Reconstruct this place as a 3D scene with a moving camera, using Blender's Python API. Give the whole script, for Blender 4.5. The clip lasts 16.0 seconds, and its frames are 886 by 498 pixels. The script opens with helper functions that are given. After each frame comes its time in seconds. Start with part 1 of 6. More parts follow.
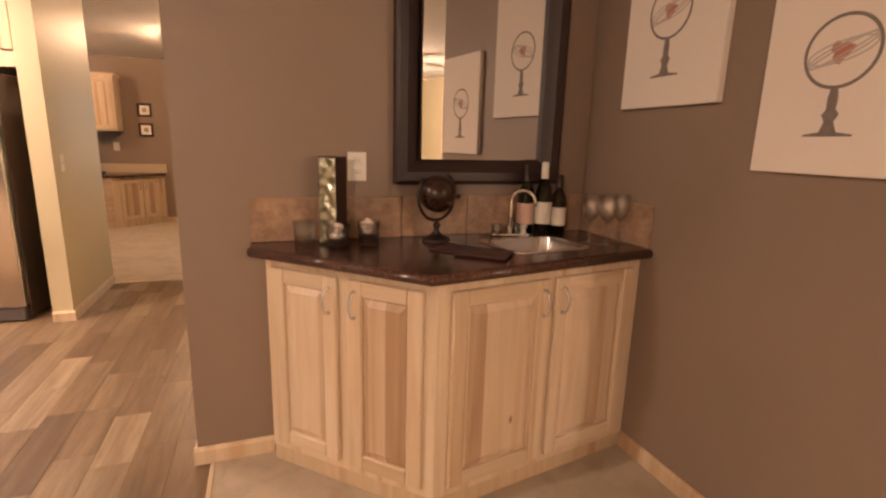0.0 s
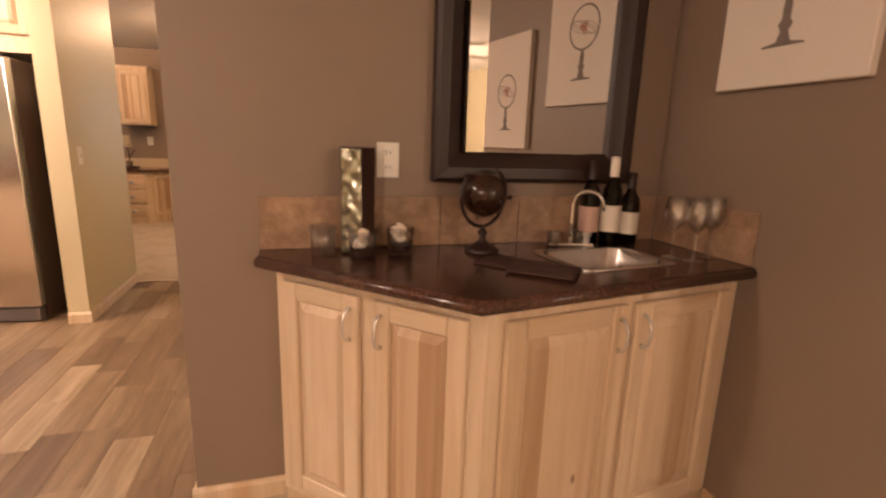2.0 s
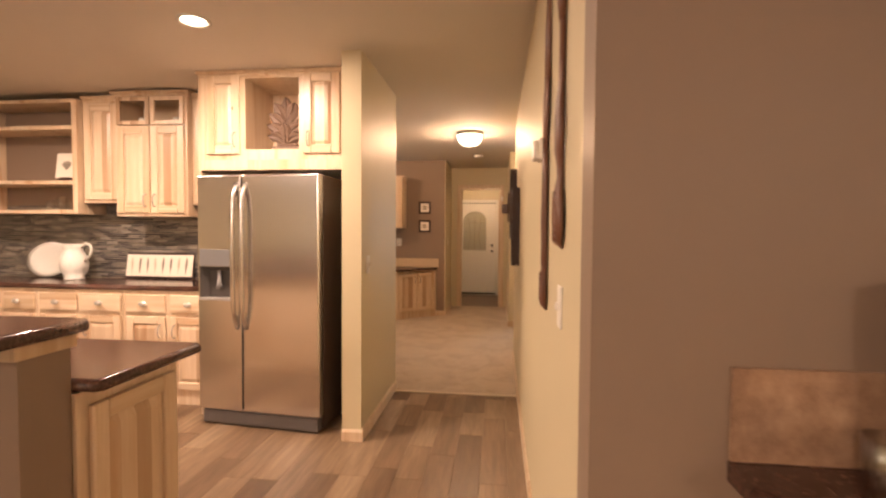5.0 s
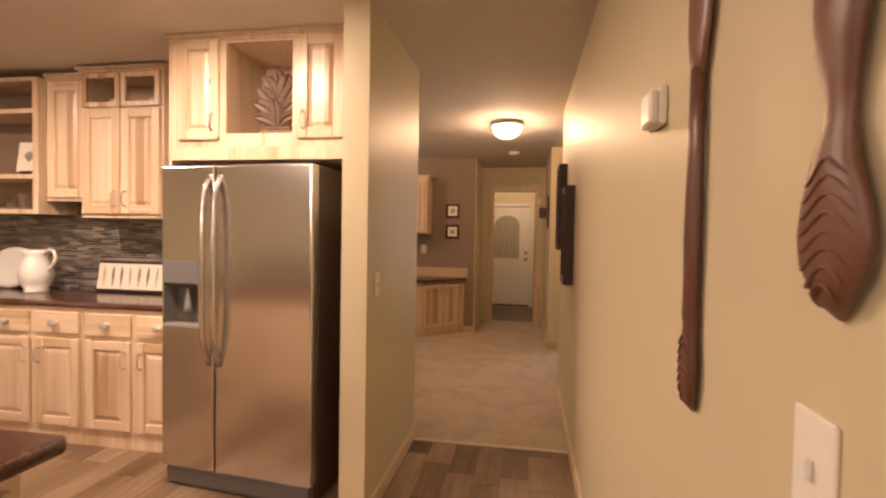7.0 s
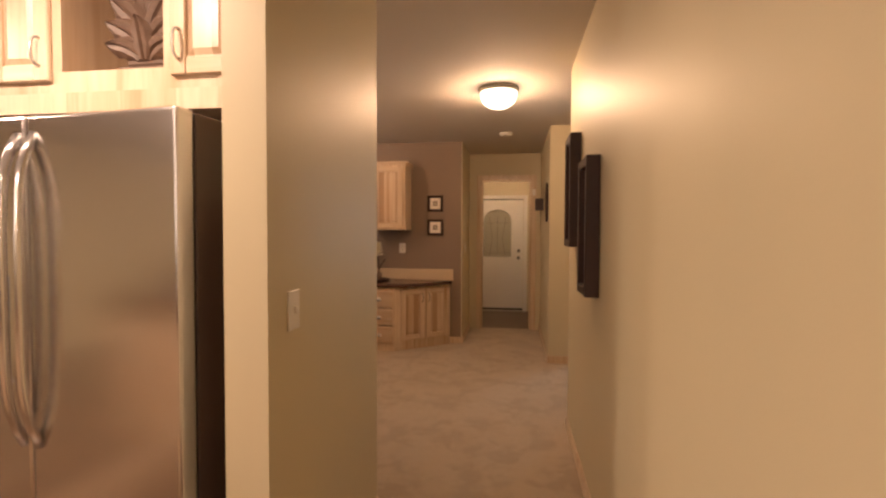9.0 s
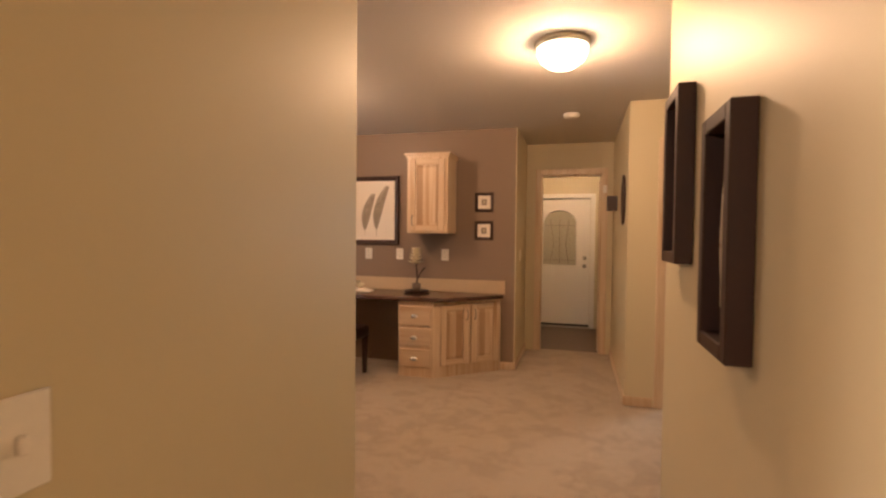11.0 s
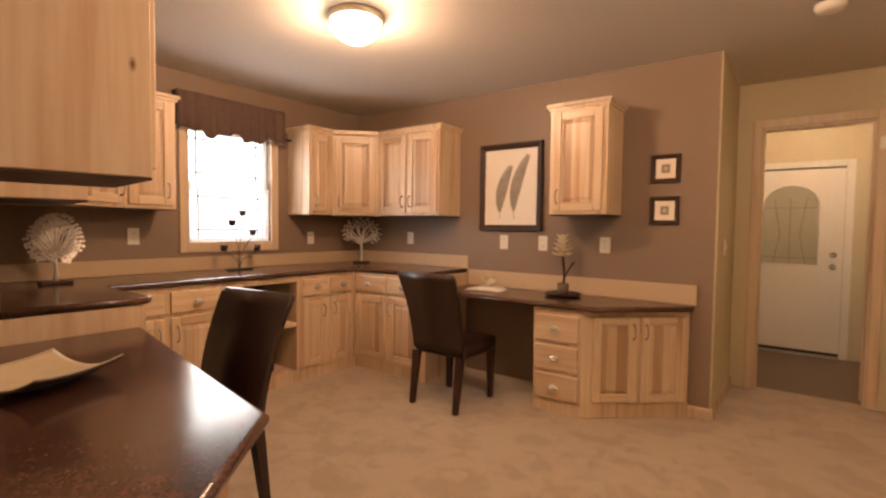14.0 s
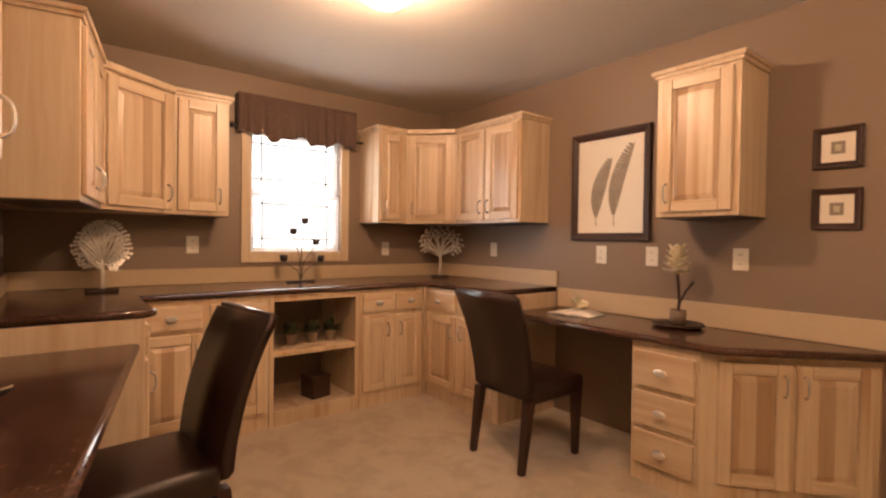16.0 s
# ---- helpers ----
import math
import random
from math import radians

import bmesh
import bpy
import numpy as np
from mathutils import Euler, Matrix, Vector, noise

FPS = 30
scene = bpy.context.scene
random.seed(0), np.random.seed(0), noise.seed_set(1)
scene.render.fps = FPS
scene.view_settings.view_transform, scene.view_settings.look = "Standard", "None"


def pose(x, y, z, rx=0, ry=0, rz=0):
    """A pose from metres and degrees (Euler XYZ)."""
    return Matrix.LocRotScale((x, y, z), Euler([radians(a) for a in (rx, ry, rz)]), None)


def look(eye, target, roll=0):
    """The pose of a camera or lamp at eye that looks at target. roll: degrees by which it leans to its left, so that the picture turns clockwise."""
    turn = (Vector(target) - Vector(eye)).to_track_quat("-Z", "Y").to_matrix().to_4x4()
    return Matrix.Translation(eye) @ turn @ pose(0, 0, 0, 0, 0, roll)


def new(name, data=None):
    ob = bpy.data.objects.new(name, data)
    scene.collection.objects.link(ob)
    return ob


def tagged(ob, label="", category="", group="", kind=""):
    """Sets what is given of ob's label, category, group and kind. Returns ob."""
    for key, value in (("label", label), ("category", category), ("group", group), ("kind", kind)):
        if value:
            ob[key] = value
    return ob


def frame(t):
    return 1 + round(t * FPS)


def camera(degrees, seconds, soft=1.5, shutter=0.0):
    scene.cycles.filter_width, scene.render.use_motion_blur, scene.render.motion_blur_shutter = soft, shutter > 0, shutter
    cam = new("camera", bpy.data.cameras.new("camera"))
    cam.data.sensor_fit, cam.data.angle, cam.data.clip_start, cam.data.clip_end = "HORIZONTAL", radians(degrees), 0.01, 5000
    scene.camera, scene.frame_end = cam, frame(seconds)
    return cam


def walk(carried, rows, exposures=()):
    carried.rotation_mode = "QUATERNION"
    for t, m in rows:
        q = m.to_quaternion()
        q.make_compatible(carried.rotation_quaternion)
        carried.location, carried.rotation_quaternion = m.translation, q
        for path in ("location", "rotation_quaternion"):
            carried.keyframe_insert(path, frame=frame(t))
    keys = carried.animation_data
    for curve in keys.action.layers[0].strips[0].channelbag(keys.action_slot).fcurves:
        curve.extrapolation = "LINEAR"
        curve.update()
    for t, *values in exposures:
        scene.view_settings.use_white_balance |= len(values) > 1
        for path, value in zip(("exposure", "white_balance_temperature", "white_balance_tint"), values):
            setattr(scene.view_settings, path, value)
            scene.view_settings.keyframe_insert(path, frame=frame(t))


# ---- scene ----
cam = camera(84.8, 16.0, soft=2.3, shutter=0.4)
PATH = [
    (0, (0.141, -0.067, 1.307), (0.824, 1.766, 0.888), 1.6),
    (0.5, (0.184, 0.056, 1.295), (0.872, 1.877, 0.835), 1.4),
    (1, (0.225, 0.152, 1.277), (0.9, 1.972, 0.797), 1.3),
    (1.5, (0.245, 0.221, 1.269), (0.872, 2.062, 0.801), 1.3),
    (2, (0.214, 0.281, 1.277), (0.773, 2.152, 0.847), 1.9),
    (2.5, (0.113, 0.34, 1.293), (0.597, 2.244, 0.916), 2.9),
    (3, (-0.023, 0.4, 1.297), (0.36, 2.34, 0.997), 3.4),
    (3.5, (-0.183, 0.456, 1.324), (0.079, 2.424, 1.084), 2.8),
    (4, (-0.254, 0.633, 1.328), (-0.173, 2.624, 1.15), 1.1),
    (4.5, (-0.305, 0.806, 1.336), (-0.394, 2.801, 1.221), 0.2),
    (4.7, (-0.316, 0.883, 1.329), (-0.471, 2.875, 1.244), 0.1),
    (6.8, (-0.456, 1.713, 1.362), (-0.807, 3.682, 1.307), 1.1),
    (7, (-0.462, 1.803, 1.36), (-0.797, 3.774, 1.302), 1.0),
    (7.5, (-0.476, 2.02, 1.354), (-0.768, 3.998, 1.291), 0.9),
    (8, (-0.508, 2.271, 1.353), (-0.771, 4.252, 1.284), 1.0),
    (8.5, (-0.525, 2.512, 1.337), (-0.793, 4.493, 1.27), 0.5),
    (11, (-0.562, 3.686, 1.358), (-1.095, 5.613, 1.301), 0.6),
    (11.5, (-0.552, 3.932, 1.347), (-1.194, 5.826, 1.291), 0.5),
    (12, (-0.578, 4.155, 1.355), (-1.309, 6.015, 1.286), 0.3),
    (12.5, (-0.59, 4.368, 1.349), (-1.422, 6.185, 1.27), 0.4),
    (13, (-0.581, 4.56, 1.319), (-1.539, 6.314, 1.238), 0.5),
    (13.5, (-0.626, 4.741, 1.289), (-1.704, 6.424, 1.203), 0.7),
    (14, (-0.697, 4.933, 1.27), (-1.889, 6.537, 1.182), 0.7),
    (14.5, (-0.731, 5.106, 1.265), (-2.027, 6.627, 1.186), 0.6),
    (15, (-0.752, 5.302, 1.26), (-2.152, 6.729, 1.202), 0.6),
    (15.5, (-0.794, 5.491, 1.232), (-2.282, 6.827, 1.202), 0.7),
    (16, (-0.82, 5.69, 1.229), (-2.394, 6.923, 1.197), 0.8),
]
EXPOSURES = [(0, 0.19), (2.5, 0.2), (4.5, 0.15), (7, -0.25), (8.5, -0.42), (11, -0.02), (12.5, 0.27), (16, 0.25)]
walk(cam, [(t, look(eye, target, roll)) for t, eye, target, roll in PATH], EXPOSURES)


# ---- light and exposure ----
scene.view_settings.exposure = 0.0
world = bpy.data.worlds.new("sky")
scene.world = world
world.use_nodes = True
wn = world.node_tree
sky = wn.nodes.new("ShaderNodeTexSky")
sky.sky_type = "NISHITA"
sky.sun_disc = False
sky.sun_elevation, sky.sun_rotation = radians(40), radians(200)
wn.links.new(sky.outputs[0], wn.nodes["Background"].inputs[0])
wn.nodes["Background"].inputs[1].default_value = 0.15

WARM = (1.0, 0.595, 0.345)
WARM_KITCHEN = (1.0, 0.72, 0.555)


def point_lamp(name, x, y, z, watts, radius, color=WARM):
    data = bpy.data.lights.new(name, "POINT")
    data.energy, data.shadow_soft_size, data.color = watts, radius, color
    ob = new(name, data)
    ob.matrix_basis = pose(x, y, z)
    return ob


def area_lamp(name, m, watts, w, h, color):
    data = bpy.data.lights.new(name, "AREA")
    data.shape, data.size, data.size_y = "RECTANGLE", w, h
    data.energy, data.color = watts, color
    ob = new(name, data)
    ob.matrix_basis = m
    return ob


CEIL = 2.44
HALL_LAMP = (-0.66, 6.5)
DESK_LAMP = (-2.735, 6.84)
# Unseen entry lamp, added to brighten the entry door.
ENTRY_FILL = (-0.65, 10.25)
point_lamp("hall_bulb", *HALL_LAMP, 2.364, 65, 0.05)
point_lamp("desk_bulb", *DESK_LAMP, 2.364, 58, 0.05)
# First position is known; the other three are assumed, completing a grid.
KITCHEN_LAMPS = [(-1.95, 3.45), (-3.5, 3.45), (-1.95, 1.2), (-3.5, 1.2)]
for kx, ky in KITCHEN_LAMPS:
    area_lamp("kitchen_bulb", pose(kx, ky, 2.425), 56 if ky > 2 else 38, 0.13, 0.13, WARM_KITCHEN)
point_lamp("dining_bulb", 2.72, -2.9, 1.95, 105, 0.12, WARM_KITCHEN)
# Fill light without a fixture, added to brighten the bar walls.
point_lamp("living_bulb", -2.1, -2.5, 2.20, 225, 0.15, WARM_KITCHEN)
point_lamp("entry_bulb", *ENTRY_FILL, 2.34, 21, 0.05)
area_lamp("bedroom_daylight", pose(1.30, 9.1, 1.5, 0, 90, 0), 40, 1.1, 0.95, (0.92, 0.95, 1.0))
area_lamp("window_daylight", pose(-4.72, 7.155, 1.6, 0, -90, 0), 16, 0.8, 0.7, (1.0, 0.98, 0.96))


# ---- materials ----
def mat(name):
    m = bpy.data.materials.new(name)
    m.use_nodes = True
    return m, m.node_tree.nodes, m.node_tree.links, m.node_tree.nodes["Principled BSDF"]


def node(ns, kind, **kw):
    n = ns.new(kind)
    for k, v in kw.items():
        n.inputs[k].default_value = v
    return n


def ramp(ns, *stops):
    r = ns.new("ShaderNodeValToRGB")
    e = r.color_ramp.elements
    while len(e) < len(stops):
        e.new(0.5)
    for el, (p, c) in zip(e, stops):
        el.position, el.color = p, (*c, 1)
    return r


def mixed(ns, ls, fac, a, b, blend="MIX"):
    x = ns.new("ShaderNodeMix")
    x.data_type, x.blend_type = "RGBA", blend
    for sock, v in ((x.inputs[0], fac), (x.inputs[6], a), (x.inputs[7], b)):
        if isinstance(v, bpy.types.NodeSocket):
            ls.new(v, sock)
        elif isinstance(v, tuple):
            sock.default_value = (*v, 1)
        else:
            sock.default_value = v
    return x.outputs[2]


def mapped(ns, ls, scale, source="Object"):
    c = ns.new("ShaderNodeTexCoord")
    m = ns.new("ShaderNodeMapping")
    m.inputs["Scale"].default_value = scale
    ls.new(c.outputs[source], m.inputs["Vector"])
    return m.outputs[0]


def bumped(ns, ls, bsdf, height, strength, distance=0.002):
    b = ns.new("ShaderNodeBump")
    b.inputs["Strength"].default_value, b.inputs["Distance"].default_value = strength, distance
    ls.new(height, b.inputs["Height"])
    ls.new(b.outputs[0], bsdf.inputs["Normal"])


def paint(name, color, rough=0.55, grain=0.15, scale=180, vary=0.08):
    """Rolled wall paint: orange-peel relief and faint blotches."""
    m, ns, ls, b = mat(name)
    v = mapped(ns, ls, (1, 1, 1))
    big = node(ns, "ShaderNodeTexNoise", Scale=1.3, Detail=3.0)
    ls.new(v, big.inputs["Vector"])
    dark = tuple(c * (1 - vary) for c in color)
    ls.new(mixed(ns, ls, big.outputs[0], color, dark), b.inputs["Base Color"])
    b.inputs["Roughness"].default_value = rough
    fine = node(ns, "ShaderNodeTexNoise", Scale=scale, Detail=2.0)
    ls.new(v, fine.inputs["Vector"])
    bumped(ns, ls, b, fine.outputs[0], grain, 0.0015)
    return m


def plain(name, color, rough=0.5, metal=0.0, grain=0.05, scale=60, vary=0.1, coat=0.0):
    m, ns, ls, b = mat(name)
    v = mapped(ns, ls, (1, 1, 1))
    n1 = node(ns, "ShaderNodeTexNoise", Scale=scale, Detail=4.0)
    ls.new(v, n1.inputs["Vector"])
    ls.new(mixed(ns, ls, n1.outputs[0], color, tuple(c * (1 - vary) for c in color)), b.inputs["Base Color"])
    b.inputs["Roughness"].default_value, b.inputs["Metallic"].default_value = rough, metal
    b.inputs["Coat Weight"].default_value = coat
    bumped(ns, ls, b, n1.outputs[0], grain)
    return m


def wood(name, light, dark, stave=0.075, axis=0, knots=0.0, rough=0.34, along=2):
    """Varnished boards: staves of differing tone across `axis`, grain along z."""
    m, ns, ls, b = mat(name)
    c = ns.new("ShaderNodeTexCoord")
    info = ns.new("ShaderNodeObjectInfo")
    shift = ns.new("ShaderNodeVectorMath")
    shift.operation = "MULTIPLY_ADD"
    ls.new(info.outputs["Random"], shift.inputs[0])
    shift.inputs[1].default_value = (7.3, 5.1, 3.7)
    ls.new(c.outputs["Object"], shift.inputs[2])
    sep = ns.new("ShaderNodeSeparateXYZ")
    ls.new(shift.outputs[0], sep.inputs[0])
    q = ns.new("ShaderNodeMath")
    q.operation = "DIVIDE"
    ls.new(sep.outputs[axis], q.inputs[0])
    q.inputs[1].default_value = stave
    fl = ns.new("ShaderNodeMath")
    fl.operation = "FLOOR"
    ls.new(q.outputs[0], fl.inputs[0])
    wh = ns.new("ShaderNodeTexWhiteNoise")
    wh.noise_dimensions = "1D"
    ls.new(fl.outputs[0], wh.inputs["W"])
    off = ns.new("ShaderNodeCombineXYZ")
    ls.new(wh.outputs["Value"], off.inputs[2])
    mp = ns.new("ShaderNodeVectorMath")
    mp.operation = "MULTIPLY_ADD"
    ls.new(off.outputs[0], mp.inputs[0])
    mp.inputs[1].default_value = (0, 0, 9)
    sc = ns.new("ShaderNodeVectorMath")
    sc.operation = "MULTIPLY"
    ls.new(shift.outputs[0], sc.inputs[0])
    sc.inputs[1].default_value = tuple(0.06 if i == along else 1.0 for i in range(3))
    ls.new(sc.outputs[0], mp.inputs[2])
    streak = node(ns, "ShaderNodeTexNoise", Scale=28.0, Detail=5.0, Roughness=0.6, Distortion=0.4)
    ls.new(mp.outputs[0], streak.inputs["Vector"])
    band = node(ns, "ShaderNodeTexNoise", Scale=9.0, Detail=2.0, Distortion=0.8)
    ls.new(mp.outputs[0], band.inputs["Vector"])
    mid = tuple(0.55 * a + 0.45 * d for a, d in zip(light, dark))
    tone = ramp(ns, (0.0, light), (0.46, light), (0.68, mid), (0.93, dark))
    ls.new(wh.outputs["Value"], tone.inputs[0])
    r1 = ramp(ns, (0.35, (1, 1, 1)), (0.75, (0.80, 0.70, 0.58)))
    ls.new(streak.outputs[0], r1.inputs[0])
    col = mixed(ns, ls, 0.8, tone.outputs[0], r1.outputs[0], "MULTIPLY")
    r2 = ramp(ns, (0.56, (1, 1, 1)), (0.72, (0.66, 0.46, 0.30)))
    ls.new(band.outputs[0], r2.inputs[0])
    col = mixed(ns, ls, 0.6, col, r2.outputs[0], "MULTIPLY")
    kn = node(ns, "ShaderNodeTexVoronoi", Scale=3.1)
    kv = ns.new("ShaderNodeVectorMath")
    kv.operation = "MULTIPLY"
    ls.new(shift.outputs[0], kv.inputs[0])
    kv.inputs[1].default_value = (1.0, 1.0, 0.45)
    ls.new(kv.outputs[0], kn.inputs["Vector"])
    r3 = ramp(ns, (0.006, (0.25, 0.13, 0.06)), (0.032, (1, 1, 1)))
    ls.new(kn.outputs["Distance"], r3.inputs[0])
    col = mixed(ns, ls, 1.0, col, r3.outputs[0], "MULTIPLY")
    ls.new(col, b.inputs["Base Color"])
    b.inputs["Roughness"].default_value = rough
    bumped(ns, ls, b, streak.outputs[0], 0.12, 0.001)
    return m


def speckled(name, a, b_, c_, rough=0.22, scale=90):
    """Laminate worktop with fine mottling."""
    m, ns, ls, b = mat(name)
    v = mapped(ns, ls, (1, 1, 1))
    n1 = node(ns, "ShaderNodeTexNoise", Scale=scale, Detail=6.0, Roughness=0.7)
    n2 = node(ns, "ShaderNodeTexNoise", Scale=scale / 7, Detail=3.0)
    ls.new(v, n1.inputs["Vector"])
    ls.new(v, n2.inputs["Vector"])
    r = ramp(ns, (0.35, a), (0.55, b_), (0.72, c_))
    ls.new(n1.outputs[0], r.inputs[0])
    r2 = ramp(ns, (0.35, (0.7, 0.7, 0.7)), (0.7, (1.2, 1.15, 1.1)))
    ls.new(n2.outputs[0], r2.inputs[0])
    ls.new(mixed(ns, ls, 1.0, r.outputs[0], r2.outputs[0], "MULTIPLY"), b.inputs["Base Color"])
    b.inputs["Roughness"].default_value = rough
    bumped(ns, ls, b, n1.outputs[0], 0.03, 0.0005)
    return m


def carpet_mat(name, a, b_):
    m, ns, ls, b = mat(name)
    v = mapped(ns, ls, (1, 1, 1))
    blot = node(ns, "ShaderNodeTexNoise", Scale=3.6, Detail=4.0, Roughness=0.55, Distortion=0.5)
    tuft = node(ns, "ShaderNodeTexNoise", Scale=320.0, Detail=3.0, Roughness=0.8)
    ls.new(v, blot.inputs["Vector"])
    ls.new(v, tuft.inputs["Vector"])
    print_ = node(ns, "ShaderNodeTexNoise", Scale=9.5, Detail=2.0, Roughness=0.5, Distortion=0.9)
    ls.new(v, print_.inputs["Vector"])
    both = ns.new("ShaderNodeMath")
    both.operation = "MULTIPLY_ADD"
    ls.new(print_.outputs[0], both.inputs[0])
    both.inputs[1].default_value = 0.55
    ls.new(blot.outputs[0], both.inputs[2])
    r = ramp(ns, (0.68, b_), (0.74, tuple(0.5 * p + 0.5 * q for p, q in zip(a, b_))), (0.84, a))
    ls.new(both.outputs[0], r.inputs[0])
    r2 = ramp(ns, (0.3, (0.55, 0.55, 0.55)), (0.7, (1.15, 1.15, 1.15)))
    ls.new(tuft.outputs[0], r2.inputs[0])
    ls.new(mixed(ns, ls, 0.8, r.outputs[0], r2.outputs[0], "MULTIPLY"), b.inputs["Base Color"])
    b.inputs["Roughness"].default_value = 0.95
    b.inputs["Sheen Weight"].default_value = 0.25
    bumped(ns, ls, b, tuft.outputs[0], 0.7, 0.006)
    return m


def planks_mat(name):
    """Vinyl plank: tone by the piece, streaky grain along y."""
    m, ns, ls, b = mat(name)
    info = ns.new("ShaderNodeObjectInfo")
    geo = ns.new("ShaderNodeNewGeometry")
    rnd = ns.new("ShaderNodeMath")
    rnd.operation = "ADD"
    ls.new(info.outputs["Random"], rnd.inputs[0])
    ls.new(geo.outputs["Random Per Island"], rnd.inputs[1])
    fr = ns.new("ShaderNodeMath")
    fr.operation = "FRACT"
    ls.new(rnd.outputs[0], fr.inputs[0])
    shift = ns.new("ShaderNodeVectorMath")
    shift.operation = "MULTIPLY_ADD"
    ls.new(fr.outputs[0], shift.inputs[0])
    shift.inputs[1].default_value = (11, 17, 5)
    ls.new(geo.outputs["Position"], shift.inputs[2])
    sc = ns.new("ShaderNodeVectorMath")
    sc.operation = "MULTIPLY"
    ls.new(shift.outputs[0], sc.inputs[0])
    sc.inputs[1].default_value = (1, 0.10, 1)
    n1 = node(ns, "ShaderNodeTexNoise", Scale=30.0, Detail=6.0, Roughness=0.65, Distortion=0.5)
    n2 = node(ns, "ShaderNodeTexNoise", Scale=7.0, Detail=3.0, Distortion=1.0)
    ls.new(sc.outputs[0], n1.inputs["Vector"])
    ls.new(sc.outputs[0], n2.inputs["Vector"])
    tone = ramp(ns, (0.0, (0.145, 0.092, 0.058)), (0.32, (0.19, 0.127, 0.08)), (0.66, (0.238, 0.166, 0.108)), (0.88, (0.295, 0.217, 0.15)), (1.0, (0.36, 0.275, 0.195)))
    ls.new(fr.outputs[0], tone.inputs[0])
    r1 = ramp(ns, (0.3, (0.62, 0.58, 0.52)), (0.7, (1.15, 1.12, 1.08)))
    ls.new(n1.outputs[0], r1.inputs[0])
    r2 = ramp(ns, (0.35, (0.72, 0.66, 0.6)), (0.65, (1.1, 1.1, 1.1)))
    ls.new(n2.outputs[0], r2.inputs[0])
    col = mixed(ns, ls, 0.9, tone.outputs[0], r1.outputs[0], "MULTIPLY")
    col = mixed(ns, ls, 0.8, col, r2.outputs[0], "MULTIPLY")
    ls.new(col, b.inputs["Base Color"])
    b.inputs["Roughness"].default_value = 0.36
    bumped(ns, ls, b, n1.outputs[0], 0.12, 0.001)
    return m


def brushed(name, color=(0.56, 0.55, 0.54), rough=0.28):
    m, ns, ls, b = mat(name)
    v = mapped(ns, ls, (2, 2, 260))
    n1 = node(ns, "ShaderNodeTexNoise", Scale=3.0, Detail=4.0, Roughness=0.7)
    ls.new(v, n1.inputs["Vector"])
    ls.new(mixed(ns, ls, n1.outputs[0], color, tuple(c * 0.9 for c in color)), b.inputs["Base Color"])
    b.inputs["Metallic"].default_value, b.inputs["Roughness"].default_value = 1.0, rough
    b.inputs["Anisotropic"].default_value = 0.3
    bumped(ns, ls, b, n1.outputs[0], 0.04, 0.0004)
    return m


def clear_glass(name, color=(1, 1, 1), rough=0.0):
    m, ns, ls, b = mat(name)
    b.inputs["Base Color"].default_value = (*color, 1)
    b.inputs["Transmission Weight"].default_value = 1.0
    b.inputs["Roughness"].default_value, b.inputs["IOR"].default_value = rough, 1.45
    return m


def glow(name, color, strength):
    m, ns, ls, b = mat(name)
    b.inputs["Base Color"].default_value = (*color, 1)
    b.inputs["Emission Color"].default_value = (*color, 1)
    b.inputs["Emission Strength"].default_value = strength
    return m


def thin_glass(name, tint=(0.96, 0.95, 0.93), gloss=0.10, edge=0.9, rough=0.05):
    """Thin clear glass: light passes straight, the surface glints."""
    m, ns, ls, b = mat(name)
    out = ns["Material Output"]
    ns.remove(b)
    tr = node(ns, "ShaderNodeBsdfTransparent", Color=(*tint, 1))
    gl = node(ns, "ShaderNodeBsdfGlossy", Roughness=rough)
    fr = node(ns, "ShaderNodeLayerWeight", Blend=0.35)
    pw = ns.new("ShaderNodeMath")
    pw.operation = "POWER"
    ls.new(fr.outputs["Facing"], pw.inputs[0])
    pw.inputs[1].default_value = 2.2
    up = ns.new("ShaderNodeMath")
    up.operation = "MULTIPLY_ADD"
    ls.new(pw.outputs[0], up.inputs[0])
    up.inputs[1].default_value, up.inputs[2].default_value = edge, gloss * 0.4
    mx = ns.new("ShaderNodeMixShader")
    ls.new(up.outputs[0], mx.inputs[0])
    ls.new(tr.outputs[0], mx.inputs[1])
    ls.new(gl.outputs[0], mx.inputs[2])
    ls.new(mx.outputs[0], out.inputs["Surface"])
    return m


TAUPE = paint("taupe_paint", (0.249, 0.1785, 0.130), 0.5)
CREAM = paint("cream_paint", (0.59, 0.51, 0.335), 0.5)
WHITE_CEIL = paint("ceiling_texture", (0.66, 0.62, 0.57), 0.85, 0.5, 110, 0.05)
TRIM = wood("trim_wood", (0.66, 0.53, 0.38), (0.56, 0.42, 0.28), 3.0)
HICKORY = wood("hickory", (0.665, 0.525, 0.385), (0.42, 0.28, 0.172), 0.066)
HICKORY_FRAME = wood("hickory_frame", (0.68, 0.545, 0.40), (0.59, 0.45, 0.31), 0.21)
HICKORY_RAIL = wood("hickory_rail", (0.69, 0.555, 0.41), (0.55, 0.415, 0.28), 0.25, 2, 0.0, 0.34, 0)
COUNTER = speckled("dark_laminate", (0.038, 0.017, 0.012), (0.084, 0.039, 0.027), (0.17, 0.092, 0.064), 0.17)
SPLASH = plain("tan_laminate", (0.57, 0.43, 0.285), 0.36, 0.0, 0.03, 22, 0.10)
CARPET = carpet_mat("beige_carpet", (0.535, 0.42, 0.295), (0.45, 0.345, 0.235))
